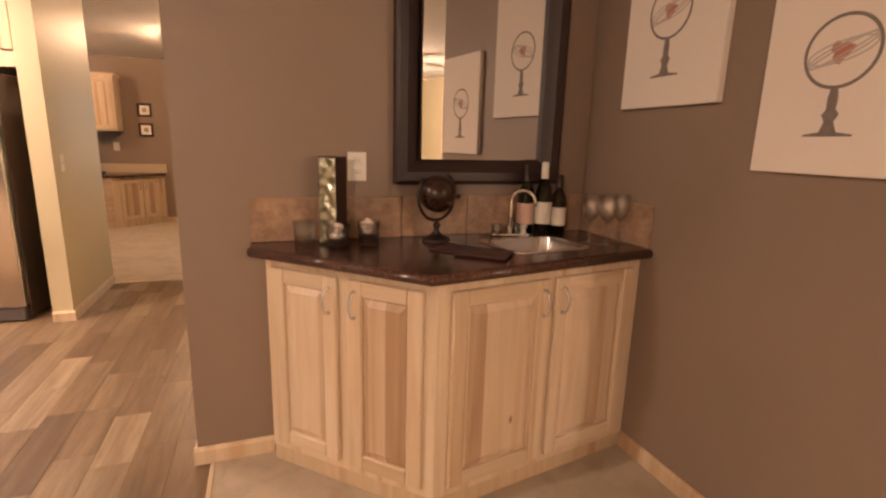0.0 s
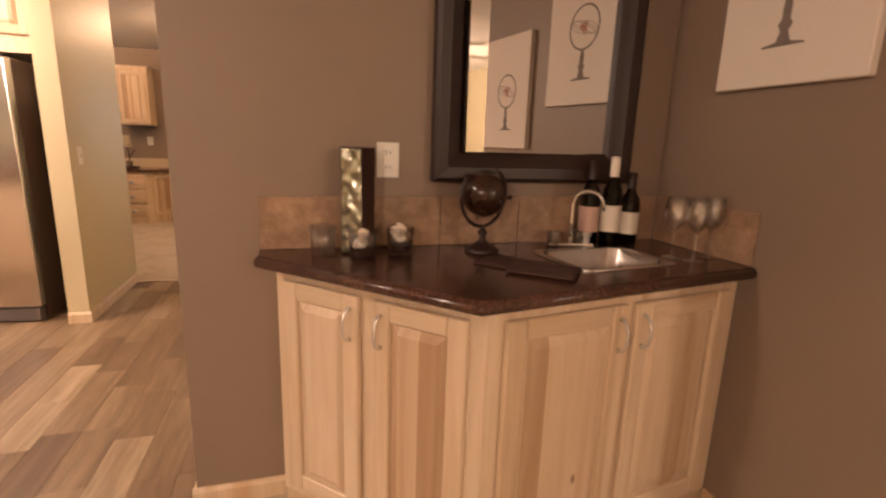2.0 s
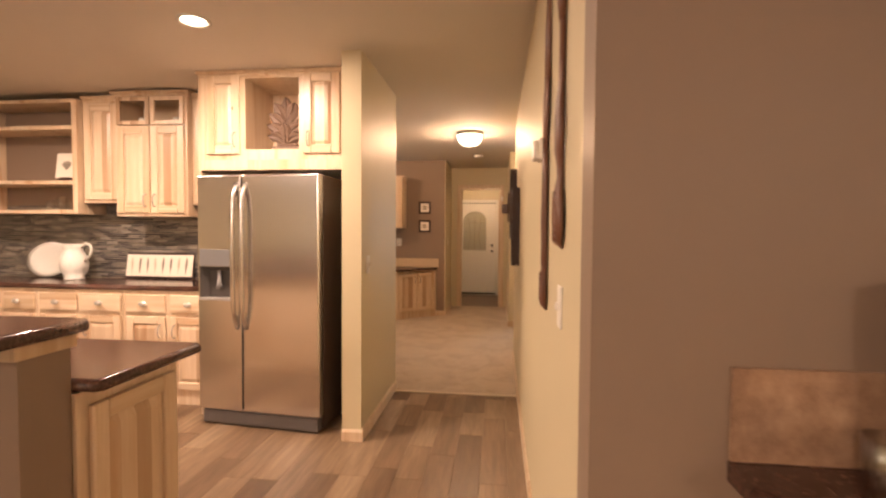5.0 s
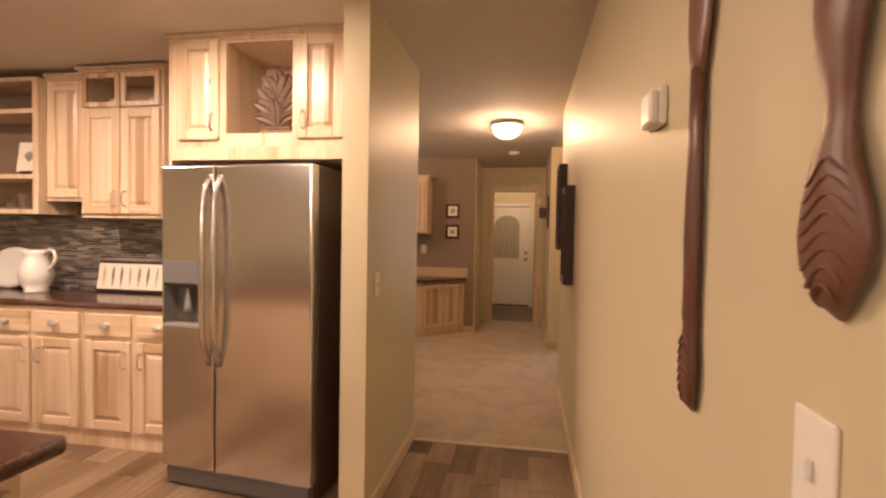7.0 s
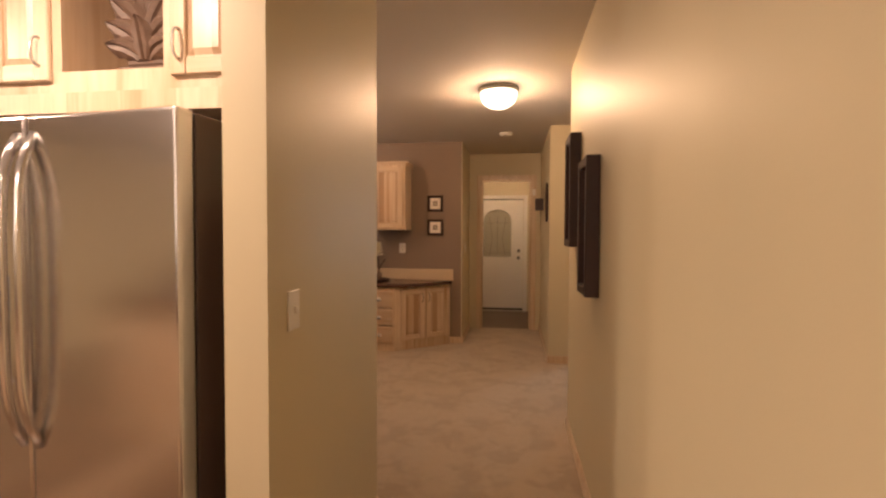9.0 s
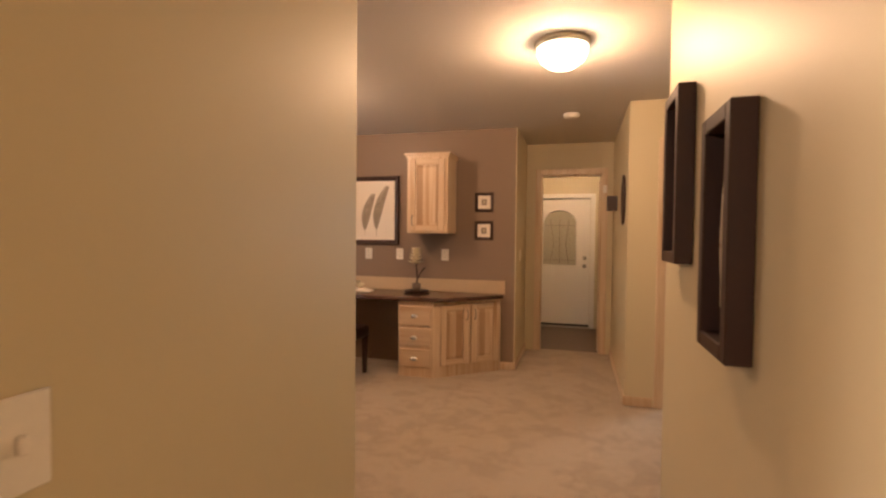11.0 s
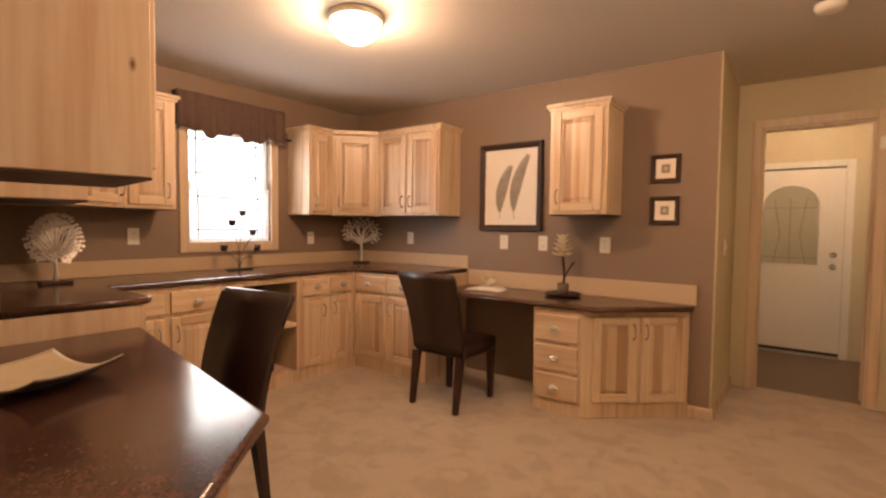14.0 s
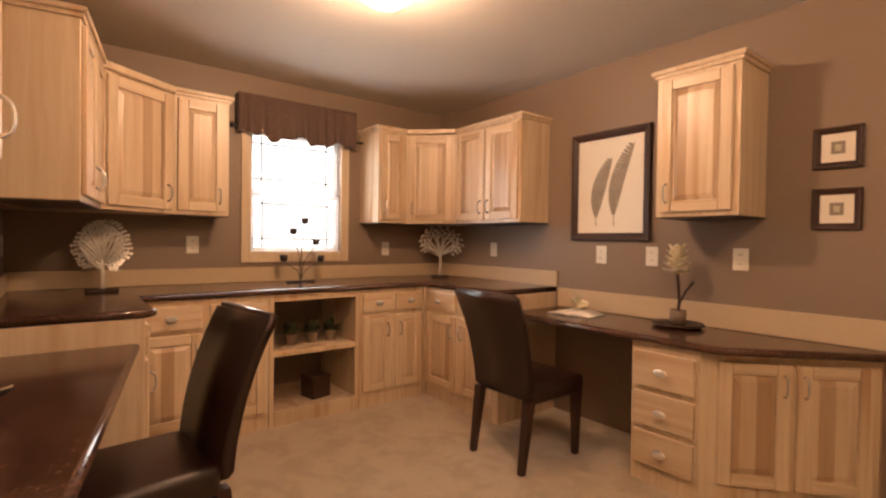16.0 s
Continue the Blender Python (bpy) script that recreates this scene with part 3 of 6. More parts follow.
def bar():
    bar_top()
    cab = thing("bar_cabinet", "light hickory corner bar cabinet with raised-panel doors", "cabinet")
    c1, c2, c3 = (0.135, 1.865), (0.655, 1.345), (1.597, 1.490)
    bm = B()
    prism(bm, [c1, c2, c3, (1.597, YB - 0.003), (0.135, YB - 0.003)], 0.07, HB - 0.038)
    bmesh.ops.delete(bm, geom=[f for f in bm.faces if f.normal.z > 0.9], context="FACES")
    part("body", bm, HICKORY_FRAME, cab)
    bm = B()
    prism(bm, [(c1[0] + 0.004, c1[1]), (c2[0], c2[1] + 0.006), (c3[0], c3[1] + 0.006), (1.597, YB - 0.003), (0.139, YB - 0.003)], 0.0, 0.072)
    part("plinth", bm, TRIM, cab)
    top, low = HB - 0.078, 0.105
    for a, b, lead, gap in ((c1, c2, 0.04, 0.05), (c2, c3, 0.05, 0.03)):
        ang = math.degrees(math.atan2(b[1] - a[1], b[0] - a[0]))
        L = math.hypot(b[0] - a[0], b[1] - a[1])
        m = pose(a[0], a[1], 0, 0, 0, ang)
        tail = 0.045 if a == c1 else 0.05
        half = (L - lead - tail - gap) / 2
        for x0, grip in ((lead, "r"), (lead + half + gap, "l")):
            d = door_leaf("door", half, top - low, cab, m @ pose(x0, 0, low))
            part("handle", PULL, None, d, "arched nickel pull", pose(half - 0.03 if grip == "r" else 0.03, -0.02, top - low - 0.088))
    # backsplash tiles
    for wx0, wx1, n, along in ((0.085, 1.588, 5, True), (1.445, YB - 0.012, 2, False)):
        sp = thing("tile_backsplash", "row of mottled brown ceramic backsplash tiles", "backsplash", kind="structure")
        step = (wx1 - wx0) / n
        for i in range(n):
            bm = B()
            a, b = wx0 + i * step + 0.0015, wx0 + (i + 1) * step - 0.0015
            if along:
                box(bm, a, b, YB - 0.010, YB - 0.001, HB + 0.001, HB + 0.172, 0.001)
            else:
                box(bm, 1.590, 1.599, a, b, HB + 0.001, HB + 0.172, 0.001)
            part("tile", bm, TILE, sp)


TILE = speckled("brown_tile", (0.25, 0.15, 0.095), (0.36, 0.232, 0.152), (0.46, 0.32, 0.215), 0.33, 18)
bar()

# ---- mirror and prints ----
def framed(name, label, category, w, h, border, depth, m, frame_mat, inner_mat, step=0.35, group="", turned=0.0, lift=0.0):
    """A hung frame, x 0..w, z 0..h, back at y = 0, face to -y: four mitred members and a panel."""
    th = thing(name, label, category, m, group)
    prof = [(0, 0), (0, depth * 0.8), (border * 0.12, depth), (border * 0.45, depth * 0.92), (border * step + border * 0.3, depth * 0.72), (border * 0.9, depth * 0.5), (border, depth * 0.35), (border, 0)]
    corners = [(0, 0, 1, 1), (w, 0, -1, 1), (w, h, -1, -1), (0, h, 1, -1)]
    for k in range(4):
        (ax, az, asx, asz), (bx, bz, bsx, bsz) = corners[k], corners[(k + 1) % 4]
        bm = B()
        r1 = [bm.verts.new((ax + asx * p, -q, az + asz * p)) for p, q in prof]
        r2 = [bm.verts.new((bx + bsx * p, -q, bz + bsz * p)) for p, q in prof]
        n = len(prof)
        for i in range(n):
            bm.faces.new((r1[i], r1[(i + 1) % n], r2[(i + 1) % n], r2[i]))
        bm.faces.new(r1)
        bm.faces.new(r2[::-1])
        bmesh.ops.recalc_face_normals(bm, faces=bm.faces[:])
        part("frame_member", bm, frame_mat, th)
    bm = B()
    box(bm, border - 0.004, w - border + 0.004, -depth * 0.3, -0.002, border - 0.004, h - border + 0.004)
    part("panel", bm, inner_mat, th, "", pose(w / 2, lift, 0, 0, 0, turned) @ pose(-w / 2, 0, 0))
    return th


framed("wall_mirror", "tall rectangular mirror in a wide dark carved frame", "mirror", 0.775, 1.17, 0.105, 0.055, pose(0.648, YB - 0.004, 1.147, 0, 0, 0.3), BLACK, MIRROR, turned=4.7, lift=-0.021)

CANVAS = paint("canvas_white", (0.78, 0.70, 0.62), 0.8, 0.3, 400, 0.06)
INK = plain("grey_ink", (0.27, 0.22, 0.195), 0.8, 0, 0.1, 30, 0.5)
PALE_INK = plain("pale_ink", (0.5, 0.44, 0.40), 0.8)
RED_INK = plain("faded_red_ink", (0.55, 0.24, 0.18), 0.8, 0, 0.1, 30, 0.4)


def globe_print(y1, z0, w, h):
    """A canvas on the east wall showing an ink globe on a stand; x runs to -y."""
    m = pose(1.599, y1, z0, 0, 0, -90)
    th = thing("canvas_print", "unframed white canvas print of an ink globe on a stand", "picture", m, "globe canvas prints")
    part("canvas", boxes((0, w, -0.03, 0, 0, h), bev=0.003), CANVAS, th)
    cx, cz, R = w * 0.47, h * 0.515, w * 0.205
    bm = B()
    tube(bm, [(cx + R * math.cos(a), -0.0305, cz + R * math.sin(a)) for a in [i * math.pi / 16 for i in range(33)]], 0.0045, 6, 0.2)
    part("printed_ring", bm, INK, th)
    for rot in (0.4, 1.2, 2.3):
        bm = B()
        tube(bm, [(cx + R * 0.9 * math.cos(a), -0.0303, cz + R * 0.9 * (math.cos(rot) * math.sin(a) * 0.35 + math.sin(rot) * math.cos(a) * 0.5)) for a in [i * math.pi / 12 for i in range(25)]], 0.0025, 5, 0.2)
        part("printed_meridian", bm, PALE_INK, th)
    bm = B()
    rim = [(1.0 + 0.22 * math.sin(3 * a + 0.7) + 0.13 * math.sin(7 * a), a) for a in [i * math.pi / 12 for i in range(24)]]
    bm.faces.new([bm.verts.new((cx + 0.026 * q * math.cos(a), -0.0306, cz + 0.026 * q * math.sin(a))) for q, a in rim])
    part("printed_land", bm, RED_INK, th)
    bm = B()
    zb = h * 0.165
    ztop = cz - R
    prof = [(0.145, 0), (0.14, 0.04), (0.085, 0.07), (0.05, 0.09), (0.028, 0.3), (0.05, 0.45), (0.028, 0.55), (0.03, 0.8), (0.02, 1.0)]
    L = [(cx - w * p, zb + (ztop - zb) * q) for p, q in prof]
    Rr = [(cx + w * p, zb + (ztop - zb) * q) for p, q in prof][::-1]
    vs = [bm.verts.new((x, -0.0308, z)) for x, z in L + Rr]
    for i in range(len(prof) - 1):
        j = len(vs) - 1 - i
        bm.faces.new((vs[i], vs[i + 1], vs[j - 1], vs[j]))
    part("printed_stand", bm, INK, th)
    return th


globe_print(1.672, 1.472, 0.47, 0.66)
globe_print(1.045, 1.255, 0.44, 0.62)

# ---- kitchen ----
KY, KF = 4.898, 4.40


def kitchen():
    x = -5.9
    for i, w in enumerate((0.62, 0.76, 0.62, 0.73, 0.73)):
        n = 2
        base_cabinet(w - 0.002, pose(x, KF, 0), base_pair(w - 0.002, 0.865, True, n), "light hickory base cabinet with drawers over doors", KY - KF, 0.865, "kitchen base cabinets")
        x += w
    worktop("kitchen_countertop", [(-5.95, KF - 0.025), (-2.43, KF - 0.025), (-2.43, KY), (-5.95, KY)], 0.905, "dark speckled laminate countertop along the kitchen wall")


kitchen()
FX0, FX1, FY, FH = -2.362, -1.468, 3.985, 1.695


def recessed_door(bm, a, b, lo, hi, x0, x1, z0, z1):
    """A refrigerator door front with a rectangular opening, rounded at its outer edges."""
    e, y = 0.010, FY
    xs, zs = (a + e, x0, x1, b - e), (lo + e, z0, z1, hi - e)
    v = {(i, k): bm.verts.new((xs[i], y, zs[k])) for i in range(4) for k in range(4)}
    for i in range(3):
        for k in range(3):
            if (i, k) != (1, 1):
                bm.faces.new((v[i, k], v[i + 1, k], v[i + 1, k + 1], v[i, k + 1]))
    rim = [(i, 0) for i in range(4)] + [(3, k) for k in (1, 2, 3)] + [(i, 3) for i in (2, 1, 0)] + [(0, k) for k in (2, 1)]
    prev = [v[r] for r in rim]
    for out, depth in ((0.0055, 0.0015), (0.0085, 0.004), (e, 0.010), (e, 0.068)):
        ring = []
        for i, k in rim:
            dx = -out if i == 0 else out if i == 3 else 0.0
            dz = -out if k == 0 else out if k == 3 else 0.0
            ring.append(bm.verts.new((xs[i] + dx, y + depth, zs[k] + dz)))
        n = len(rim)
        for q in range(n):
            bm.faces.new((prev[q], prev[(q + 1) % n], ring[(q + 1) % n], ring[q]))
        prev = ring
    hole = [v[1, 1], v[2, 1], v[2, 2], v[1, 2]]
    deep = [bm.verts.new((p.co.x, y + 0.062, p.co.z)) for p in hole]
    for q in range(4):
        bm.faces.new((hole[q], hole[(q + 1) % 4], deep[(q + 1) % 4], deep[q]))
    bm.faces.new(deep)
    bmesh.ops.recalc_face_normals(bm, faces=bm.faces[:])


def fridge():
    f = thing("refrigerator", "stainless side-by-side refrigerator with dark sides and dispenser", "refrigerator", pose(FX1, FY, 0, 0, 0, -6) @ pose(-FX1, -FY, 0))
    part("body", boxes((FX0 + 0.005, FX1 - 0.005, FY + 0.075, FY + 0.74, 0.02, FH - 0.005), bev=0.004), FRIDGE_SIDE, f, "dark enamelled body")
    seam = FX0 + (FX1 - FX0) * 0.375
    for a, b in ((FX0, seam - 0.004), (seam + 0.004, FX1)):
        s = 1 if a == FX0 else -1
        bm = B()
        if s == 1:
            recessed_door(bm, a, b, 0.11, FH, a + 0.016, b - 0.078, 0.867, 1.082)
        else:
            box(bm, a, b, FY, FY + 0.068, 0.11, FH, 0.012, 3)
        d = part("door", bm, STEEL, f, "brushed stainless door")
        hx = (b - 0.029) if s == 1 else (a + 0.029)
        bm = B()
        pts = [(hx, FY - 0.056 * (1 - abs(2 * t - 1) ** 5) + 0.004, 0.67 + 0.97 * t) for t in [i / 16 for i in range(17)]]
        tube(bm, pts, 0.016, 10, 0.9)
        part("handle", smooth(bm), STEEL, d, "long curved steel handle")
        if s == 1:
            bm = B()
            box(bm, a + 0.016, b - 0.078, FY - 0.004, FY + 0.002, 1.085, 1.20, 0.002)
            part("control_panel", bm, plain("grey_panel", (0.30, 0.30, 0.31), 0.3, 0.6), d)
            x0, x1, z0, z1 = a + 0.016, b - 0.078, 0.867, 1.082
            bm = B()
            ring = lambda y, e, u: [bm.verts.new(p) for p in ((x0 + e, y, z0), (x1 - e, y, z0), (x1 - e, y, z1 - u), (x0 + e, y, z1 - u))]
            p, q = ring(FY + 0.001, 0.0005, 0.0005), ring(FY + 0.058, 0.035, 0.03)
            for k in range(4):
                bm.faces.new((p[k], p[(k + 1) % 4], q[(k + 1) % 4], q[k]))
            bm.faces.new(q)
            part("dispenser_recess", bm, plain("grey_recess", (0.075, 0.066, 0.062), 0.35), d, "dark grey water and ice recess")
            bm = B()
            box(bm, x0, x1, FY - 0.010, FY + 0.05, z0 - 0.012, z0 + 0.006, 0.002)
            part("drip_tray", bm, plain("grey_tray", (0.45, 0.43, 0.41), 0.3, 0.6), d)
            bm = B()
            cx = (x0 + x1) / 2
            lathe(bm, [(0.010, 0.19), (0.012, 0.13), (0.020, 0.10), (0.026, 0.065), (0.022, 0.065), (0.008, 0.11), (0, 0.12)], 14, cx + 0.012, FY + 0.028, z0)
            part("lever", smooth(bm), plain("clear_lever", (0.22, 0.21, 0.205), 0.12), d, "pale plastic dispenser paddle")
    bm = B()
    box(bm, FX0 + 0.02, FX1 - 0.02, FY + 0.015, FY + 0.075, 0.012, 0.10, 0.004)
    for i in range(4):
        box(bm, FX0 + 0.05, FX1 - 0.05, FY + 0.011, FY + 0.015, 0.03 + i * 0.014, 0.036 + i * 0.014)
    part("toe_grille", bm, plain("grille_grey", (0.18, 0.17, 0.17), 0.4, 0.4), f)
    for x in (FX0 + 0.06, FX1 - 0.06):
        bm = B()
        lathe(bm, [(0.0, 0), (0.025, 0), (0.025, 0.03), (0.015, 0.04), (0, 0.04)], 12, x, FY + 0.09)
        part("foot", bm, BLACK_PLASTIC, f)


fridge()
# ---- desk room cabinets ----
XF = -3.96
def desk_room():
    lab = "light hickory base cabinet with drawers over doors"
    g = "desk room base cabinets"
    west = lambda y: pose(XF, y, 0, 0, 0, 90)
    base_cabinet(0.75, west(5.985), base_pair(0.75), lab, 0.597, 0.865, g)
    base_cabinet(0.565, west(7.388), base_pair(0.565, 0.865), lab, 0.597, 0.865, g)
    thing("corner_filler", "light hickory corner filler strip", "cabinet", bm=boxes((-4.0, -3.948, 7.954, 7.979, 0, 0.865), (-4.0, -3.951, 7.979, 8.02, 0, 0.865)), material=HICKORY_FRAME)
    # open shelf unit
    w, x0 = 0.648, 6.738
    s = thing("open_shelf_cabinet", "open hickory shelf unit with two shelves", "cabinet", west(x0))
    part("side_panel", boxes((0, 0.03, 0, 0.597, 0, 0.865), bev=0.002), HICKORY_FRAME, s)
    part("side_panel", boxes((w - 0.03, w, 0, 0.597, 0, 0.865), bev=0.002), HICKORY_FRAME, s)
    part("base", boxes((0.03, w - 0.03, 0.0, 0.597, 0, 0.10), bev=0.002), HICKORY_FRAME, s)
    part("shelf", boxes((0.03, w - 0.03, 0.004, 0.59, 0.455, 0.49), bev=0.003), HICKORY_FRAME, s)
    part("top_rail", boxes((0.03, w - 0.03, 0.002, 0.05, 0.82, 0.865), bev=0.002), HICKORY_FRAME, s)
    part("back_panel", boxes((0.03, w - 0.03, 0.585, 0.597, 0.10, 0.865)), TAUPE, s, "taupe back panel")
    # north run
    YF = YN - 0.60
    base_cabinet(0.82, pose(-3.95, YF, 0), base_pair(0.80, 0.865), lab, 0.598, 0.865, g)
    worktop("high_countertop", [(XW, 5.42), (-3.33, 5.42), (-3.33, 6.0), (-3.36, 6.03), (-3.93, 6.03), (-3.93, 7.95), (-3.12, 7.95), (-3.12, YN), (XW, YN)], 0.905, "dark speckled laminate U-shaped countertop")
    worktop("north_desktop", [(-3.11, 8.02), (-1.76, 8.02), (-1.26, 8.50), (-1.26, YN), (-3.11, YN)], 0.765, "dark speckled laminate desk top with a clipped corner")
    worktop("south_desktop", [(-3.315, YS), (-1.36, YS), (-1.36, 5.15), (-1.84, 5.695), (-3.315, 5.96)], 0.765, "dark speckled laminate desk top with a clipped corner")
    # drawer stack and angled end of the north desk
    d = base_cabinet(0.35, pose(-2.21, 8.06, 0), [("drawer", 0.02, 0.33, 0.50, 0.68), ("drawer", 0.02, 0.33, 0.30, 0.47), ("drawer", 0.02, 0.33, 0.10, 0.27)], "light hickory desk pedestal with three drawers", 0.517, 0.725)
    a, b = (-1.858, 8.06), (-1.30, 8.535)
    cab = thing("angled_cabinet", "angled light hickory end cabinet with two doors", "cabinet")
    bm = B()
    prism(bm, [a, b, (-1.30, YN - 0.002), (-1.858, YN - 0.002)], 0.0, 0.725, 0.002, 1)
    part("body", bm, HICKORY_FRAME, cab)
    ang = math.degrees(math.atan2(b[1] - a[1], b[0] - a[0]))
    L = math.hypot(b[0] - a[0], b[1] - a[1])
    m = pose(a[0], a[1], 0, 0, 0, ang)
    half = (L - 0.07 - 0.03 - 0.025) / 2
    for x0, grip in ((0.07, "r"), (0.07 + half + 0.025, "l")):
        dd = door_leaf("door", half, 0.58, cab, m @ pose(x0, 0, 0.11))
        part("handle", PULL, None, dd, "arched nickel pull", pose(half - 0.03 if grip == "r" else 0.03, -0.02, 0.48))
    # end of the high cabinets south, panels under the south desk
    base_cabinet(0.62, pose(-3.34, 5.98, 0, 0, 0, 180), base_pair(0.62, 0.865, True, 1), lab, 0.555, 0.865, g)
    p = thing("desk_end_panel", "light hickory panel under the desk end", "panel", bm=boxes((-1.90, -1.88, YS, 5.60, 0, 0.727), bev=0.002), material=HICKORY)
    # wall units
    wl = "light hickory wall cabinet with raised-panel doors"
    gw = "desk room wall cabinets"
    wall_cabinet(0.27, pose(-4.245, 7.70, 0, 0, 0, 90), [(0.02, 0.25, "l")], wl, 0.313, right=False, group=gw)
    corner_wall_cabinet(pose(XW, YN - 0.001, 0), wl, True)
    wall_cabinet(0.73, pose(-3.95, 8.27, 0), [(0.02, 0.355, "r"), (0.375, 0.71, "l")], wl, 0.309, left=False, group=gw)
    wall_cabinet(0.415, pose(-2.195, 8.24, 0), [(0.03, 0.385, "l")], wl, 0.339, group=gw)
    wall_cabinet(0.325, pose(-4.245, 6.232, 0, 0, 0, 90), [(0.02, 0.30, "r")], wl, 0.313, left=False, group=gw)
    corner_wall_cabinet(pose(XW, YS2 + 0.001, 0), wl, False, 0.81, cut=(0.598, 0.428))
    wall_cabinet(0.66, pose(-3.31, 5.745, 0, 0, 0, 171), [(0.02, 0.32, "r"), (0.34, 0.64, "l")], wl, 0.309, right=False, group=gw)
    wall_cabinet(0.415, pose(-2.06, 5.498, 0, 0, 0, 172), [(0.03, 0.385, "r")], wl, 0.42, z0=1.39, group=gw)
    # laminate upstands
    for nm, r in (("west", (XW, XW + 0.018, 5.44, YN, 0.906, 1.015)), ("north", (XW + 0.02, -3.12, YN - 0.018, YN, 0.906, 1.02)), ("desk", (-3.11, -1.26, YN - 0.018, YN, 0.766, 0.90)), ("south", (XW, -3.33, YS2, YS2 + 0.018, 0.906, 1.015))):
        tagged(thing("upstand", "tan laminate upstand behind the countertop", "backsplash", bm=boxes(r, bev=0.002), material=SPLASH), kind="structure")


desk_room()


MUNTIN = plain("grey_muntin", (0.16, 0.15, 0.145), 0.5)


def window():
    w = thing("window_1", "white sash window with decorative muntins and wood casing", "window", kind="structure")
    y0, y1, z0, z1 = WX0, WX1, WZ0, WZ1
    for r in ((XW, XW + 0.018, y0 - 0.07, y0, z0 - 0.08, z1 + 0.07), (XW, XW + 0.018, y1, y1 + 0.07, z0 - 0.08, z1 + 0.07), (XW, XW + 0.018, y0, y1, z1, z1 + 0.07), (XW, XW + 0.02, y0, y1, z0 - 0.08, z0)):
        part("casing", boxes(r, bev=0.003), TRIM, w)
    xs = XW - 0.06
    for lo, hi, x in ((z0, (z0 + z1) / 2, xs), ((z0 + z1) / 2, z1, xs - 0.03)):
        bm = B()
        e = 0.035
        for r in ((x, x + 0.03, y0, y0 + e, lo, hi), (x, x + 0.03, y1 - e, y1, lo, hi), (x, x + 0.03, y0 + e, y1 - e, lo, lo + e), (x, x + 0.03, y0 + e, y1 - e, hi - e, hi)):
            box(bm, *r, 0.003)
        s = part("sash", bm, VINYL, w, "white vinyl sash")
        bm = B()
        for yy in (y0 + 0.10, y1 - 0.10):
            box(bm, x + 0.012, x + 0.018, yy - 0.0055, yy + 0.0055, lo + e, hi - e)
        for zz in ((lo + 0.10, hi - 0.09)):
            box(bm, x + 0.0125, x + 0.0175, y0 + e, y1 - e, zz - 0.0055, zz + 0.0055)
        part("muntins", bm, MUNTIN, s)
        bm = B()
        box(bm, x + 0.013, x + 0.017, y0 + e, y1 - e, lo + e, hi - e)
        p = part("pane", bm, GLASS, s)
        p.visible_shadow = False
    bm = B()
    box(bm, XW - 0.14, XW - 0.001, y0, y1, z0 - 0.001, z0 + 0.004)
    part("sill", bm, WHITE_PAINT, w)
    setting("backdrop", boxes((XW - 3.2, XW - 3.1, 3.0, 12.0, -1.0, 5.0)), OUTSIDE, "bright overcast outdoors", "backdrop")
    setting("backdrop_east", boxes((3.0, 3.1, 7.5, 11.0, 0, 3.0)), OUTSIDE, "bright overcast outdoors", "backdrop")


window()


def living_window():
    w = thing("window_2", "white framed picture window of the living area", "window", kind="structure")
    x0, x1, z0, z1, y = -5.95, -3.95, 1.1, 2.0, -5.14
    for r in ((x0, x0 + 0.05, y, y + 0.05, z0, z1), (x1 - 0.05, x1, y, y + 0.05, z0, z1), (-4.97, -4.93, y, y + 0.05, z0 + 0.05, z1 - 0.05), (x0 + 0.05, x1 - 0.05, y, y + 0.05, z0, z0 + 0.05), (x0 + 0.05, x1 - 0.05, y, y + 0.05, z1 - 0.05, z1)):
        part("window_frame", boxes(r, bev=0.004), WHITE_PAINT, w)
    for a, b in ((x0 + 0.05, -4.97), (-4.93, x1 - 0.05)):
        p = part("pane", boxes((a, b, y + 0.02, y + 0.026, z0 + 0.05, z1 - 0.05)), GLASS, w)
        p.visible_shadow = False
    setting("backdrop_south", boxes((-10.0, 0.0, -8.1, -8.0, -1.0, 5.0)), OUTSIDE, "bright overcast outdoors", "backdrop")


living_window()


def dome_lamp(x, y):
    l = thing("ceiling_lamp", "lit frosted glass dome ceiling lamp with a metal rim", "ceiling lamp", pose(x, y, 0), "dome ceiling lamps")
    bm = B()
    lathe(bm, [(0, CEIL), (0.150, CEIL), (0.153, CEIL - 0.018), (0.145, CEIL - 0.032), (0.135, CEIL - 0.036), (0, CEIL - 0.036)], 32)
    part("rim", smooth(bm), plain("pewter", (0.74, 0.66, 0.55), 0.35, 0.2), l)
    bm = B()
    lathe(bm, [(0.139, CEIL - 0.034), (0.137, CEIL - 0.065), (0.118, CEIL - 0.105), (0.078, CEIL - 0.135), (0.03, CEIL - 0.150), (0, CEIL - 0.151)], 32)
    d = part("shade", smooth(bm), DOME, l, "glowing frosted shade")
    d.visible_shadow = False


dome_lamp(*HALL_LAMP)
dome_lamp(*DESK_LAMP)
# Added dome around the entry fill light; no fixture is known there.
dome_lamp(*ENTRY_FILL)


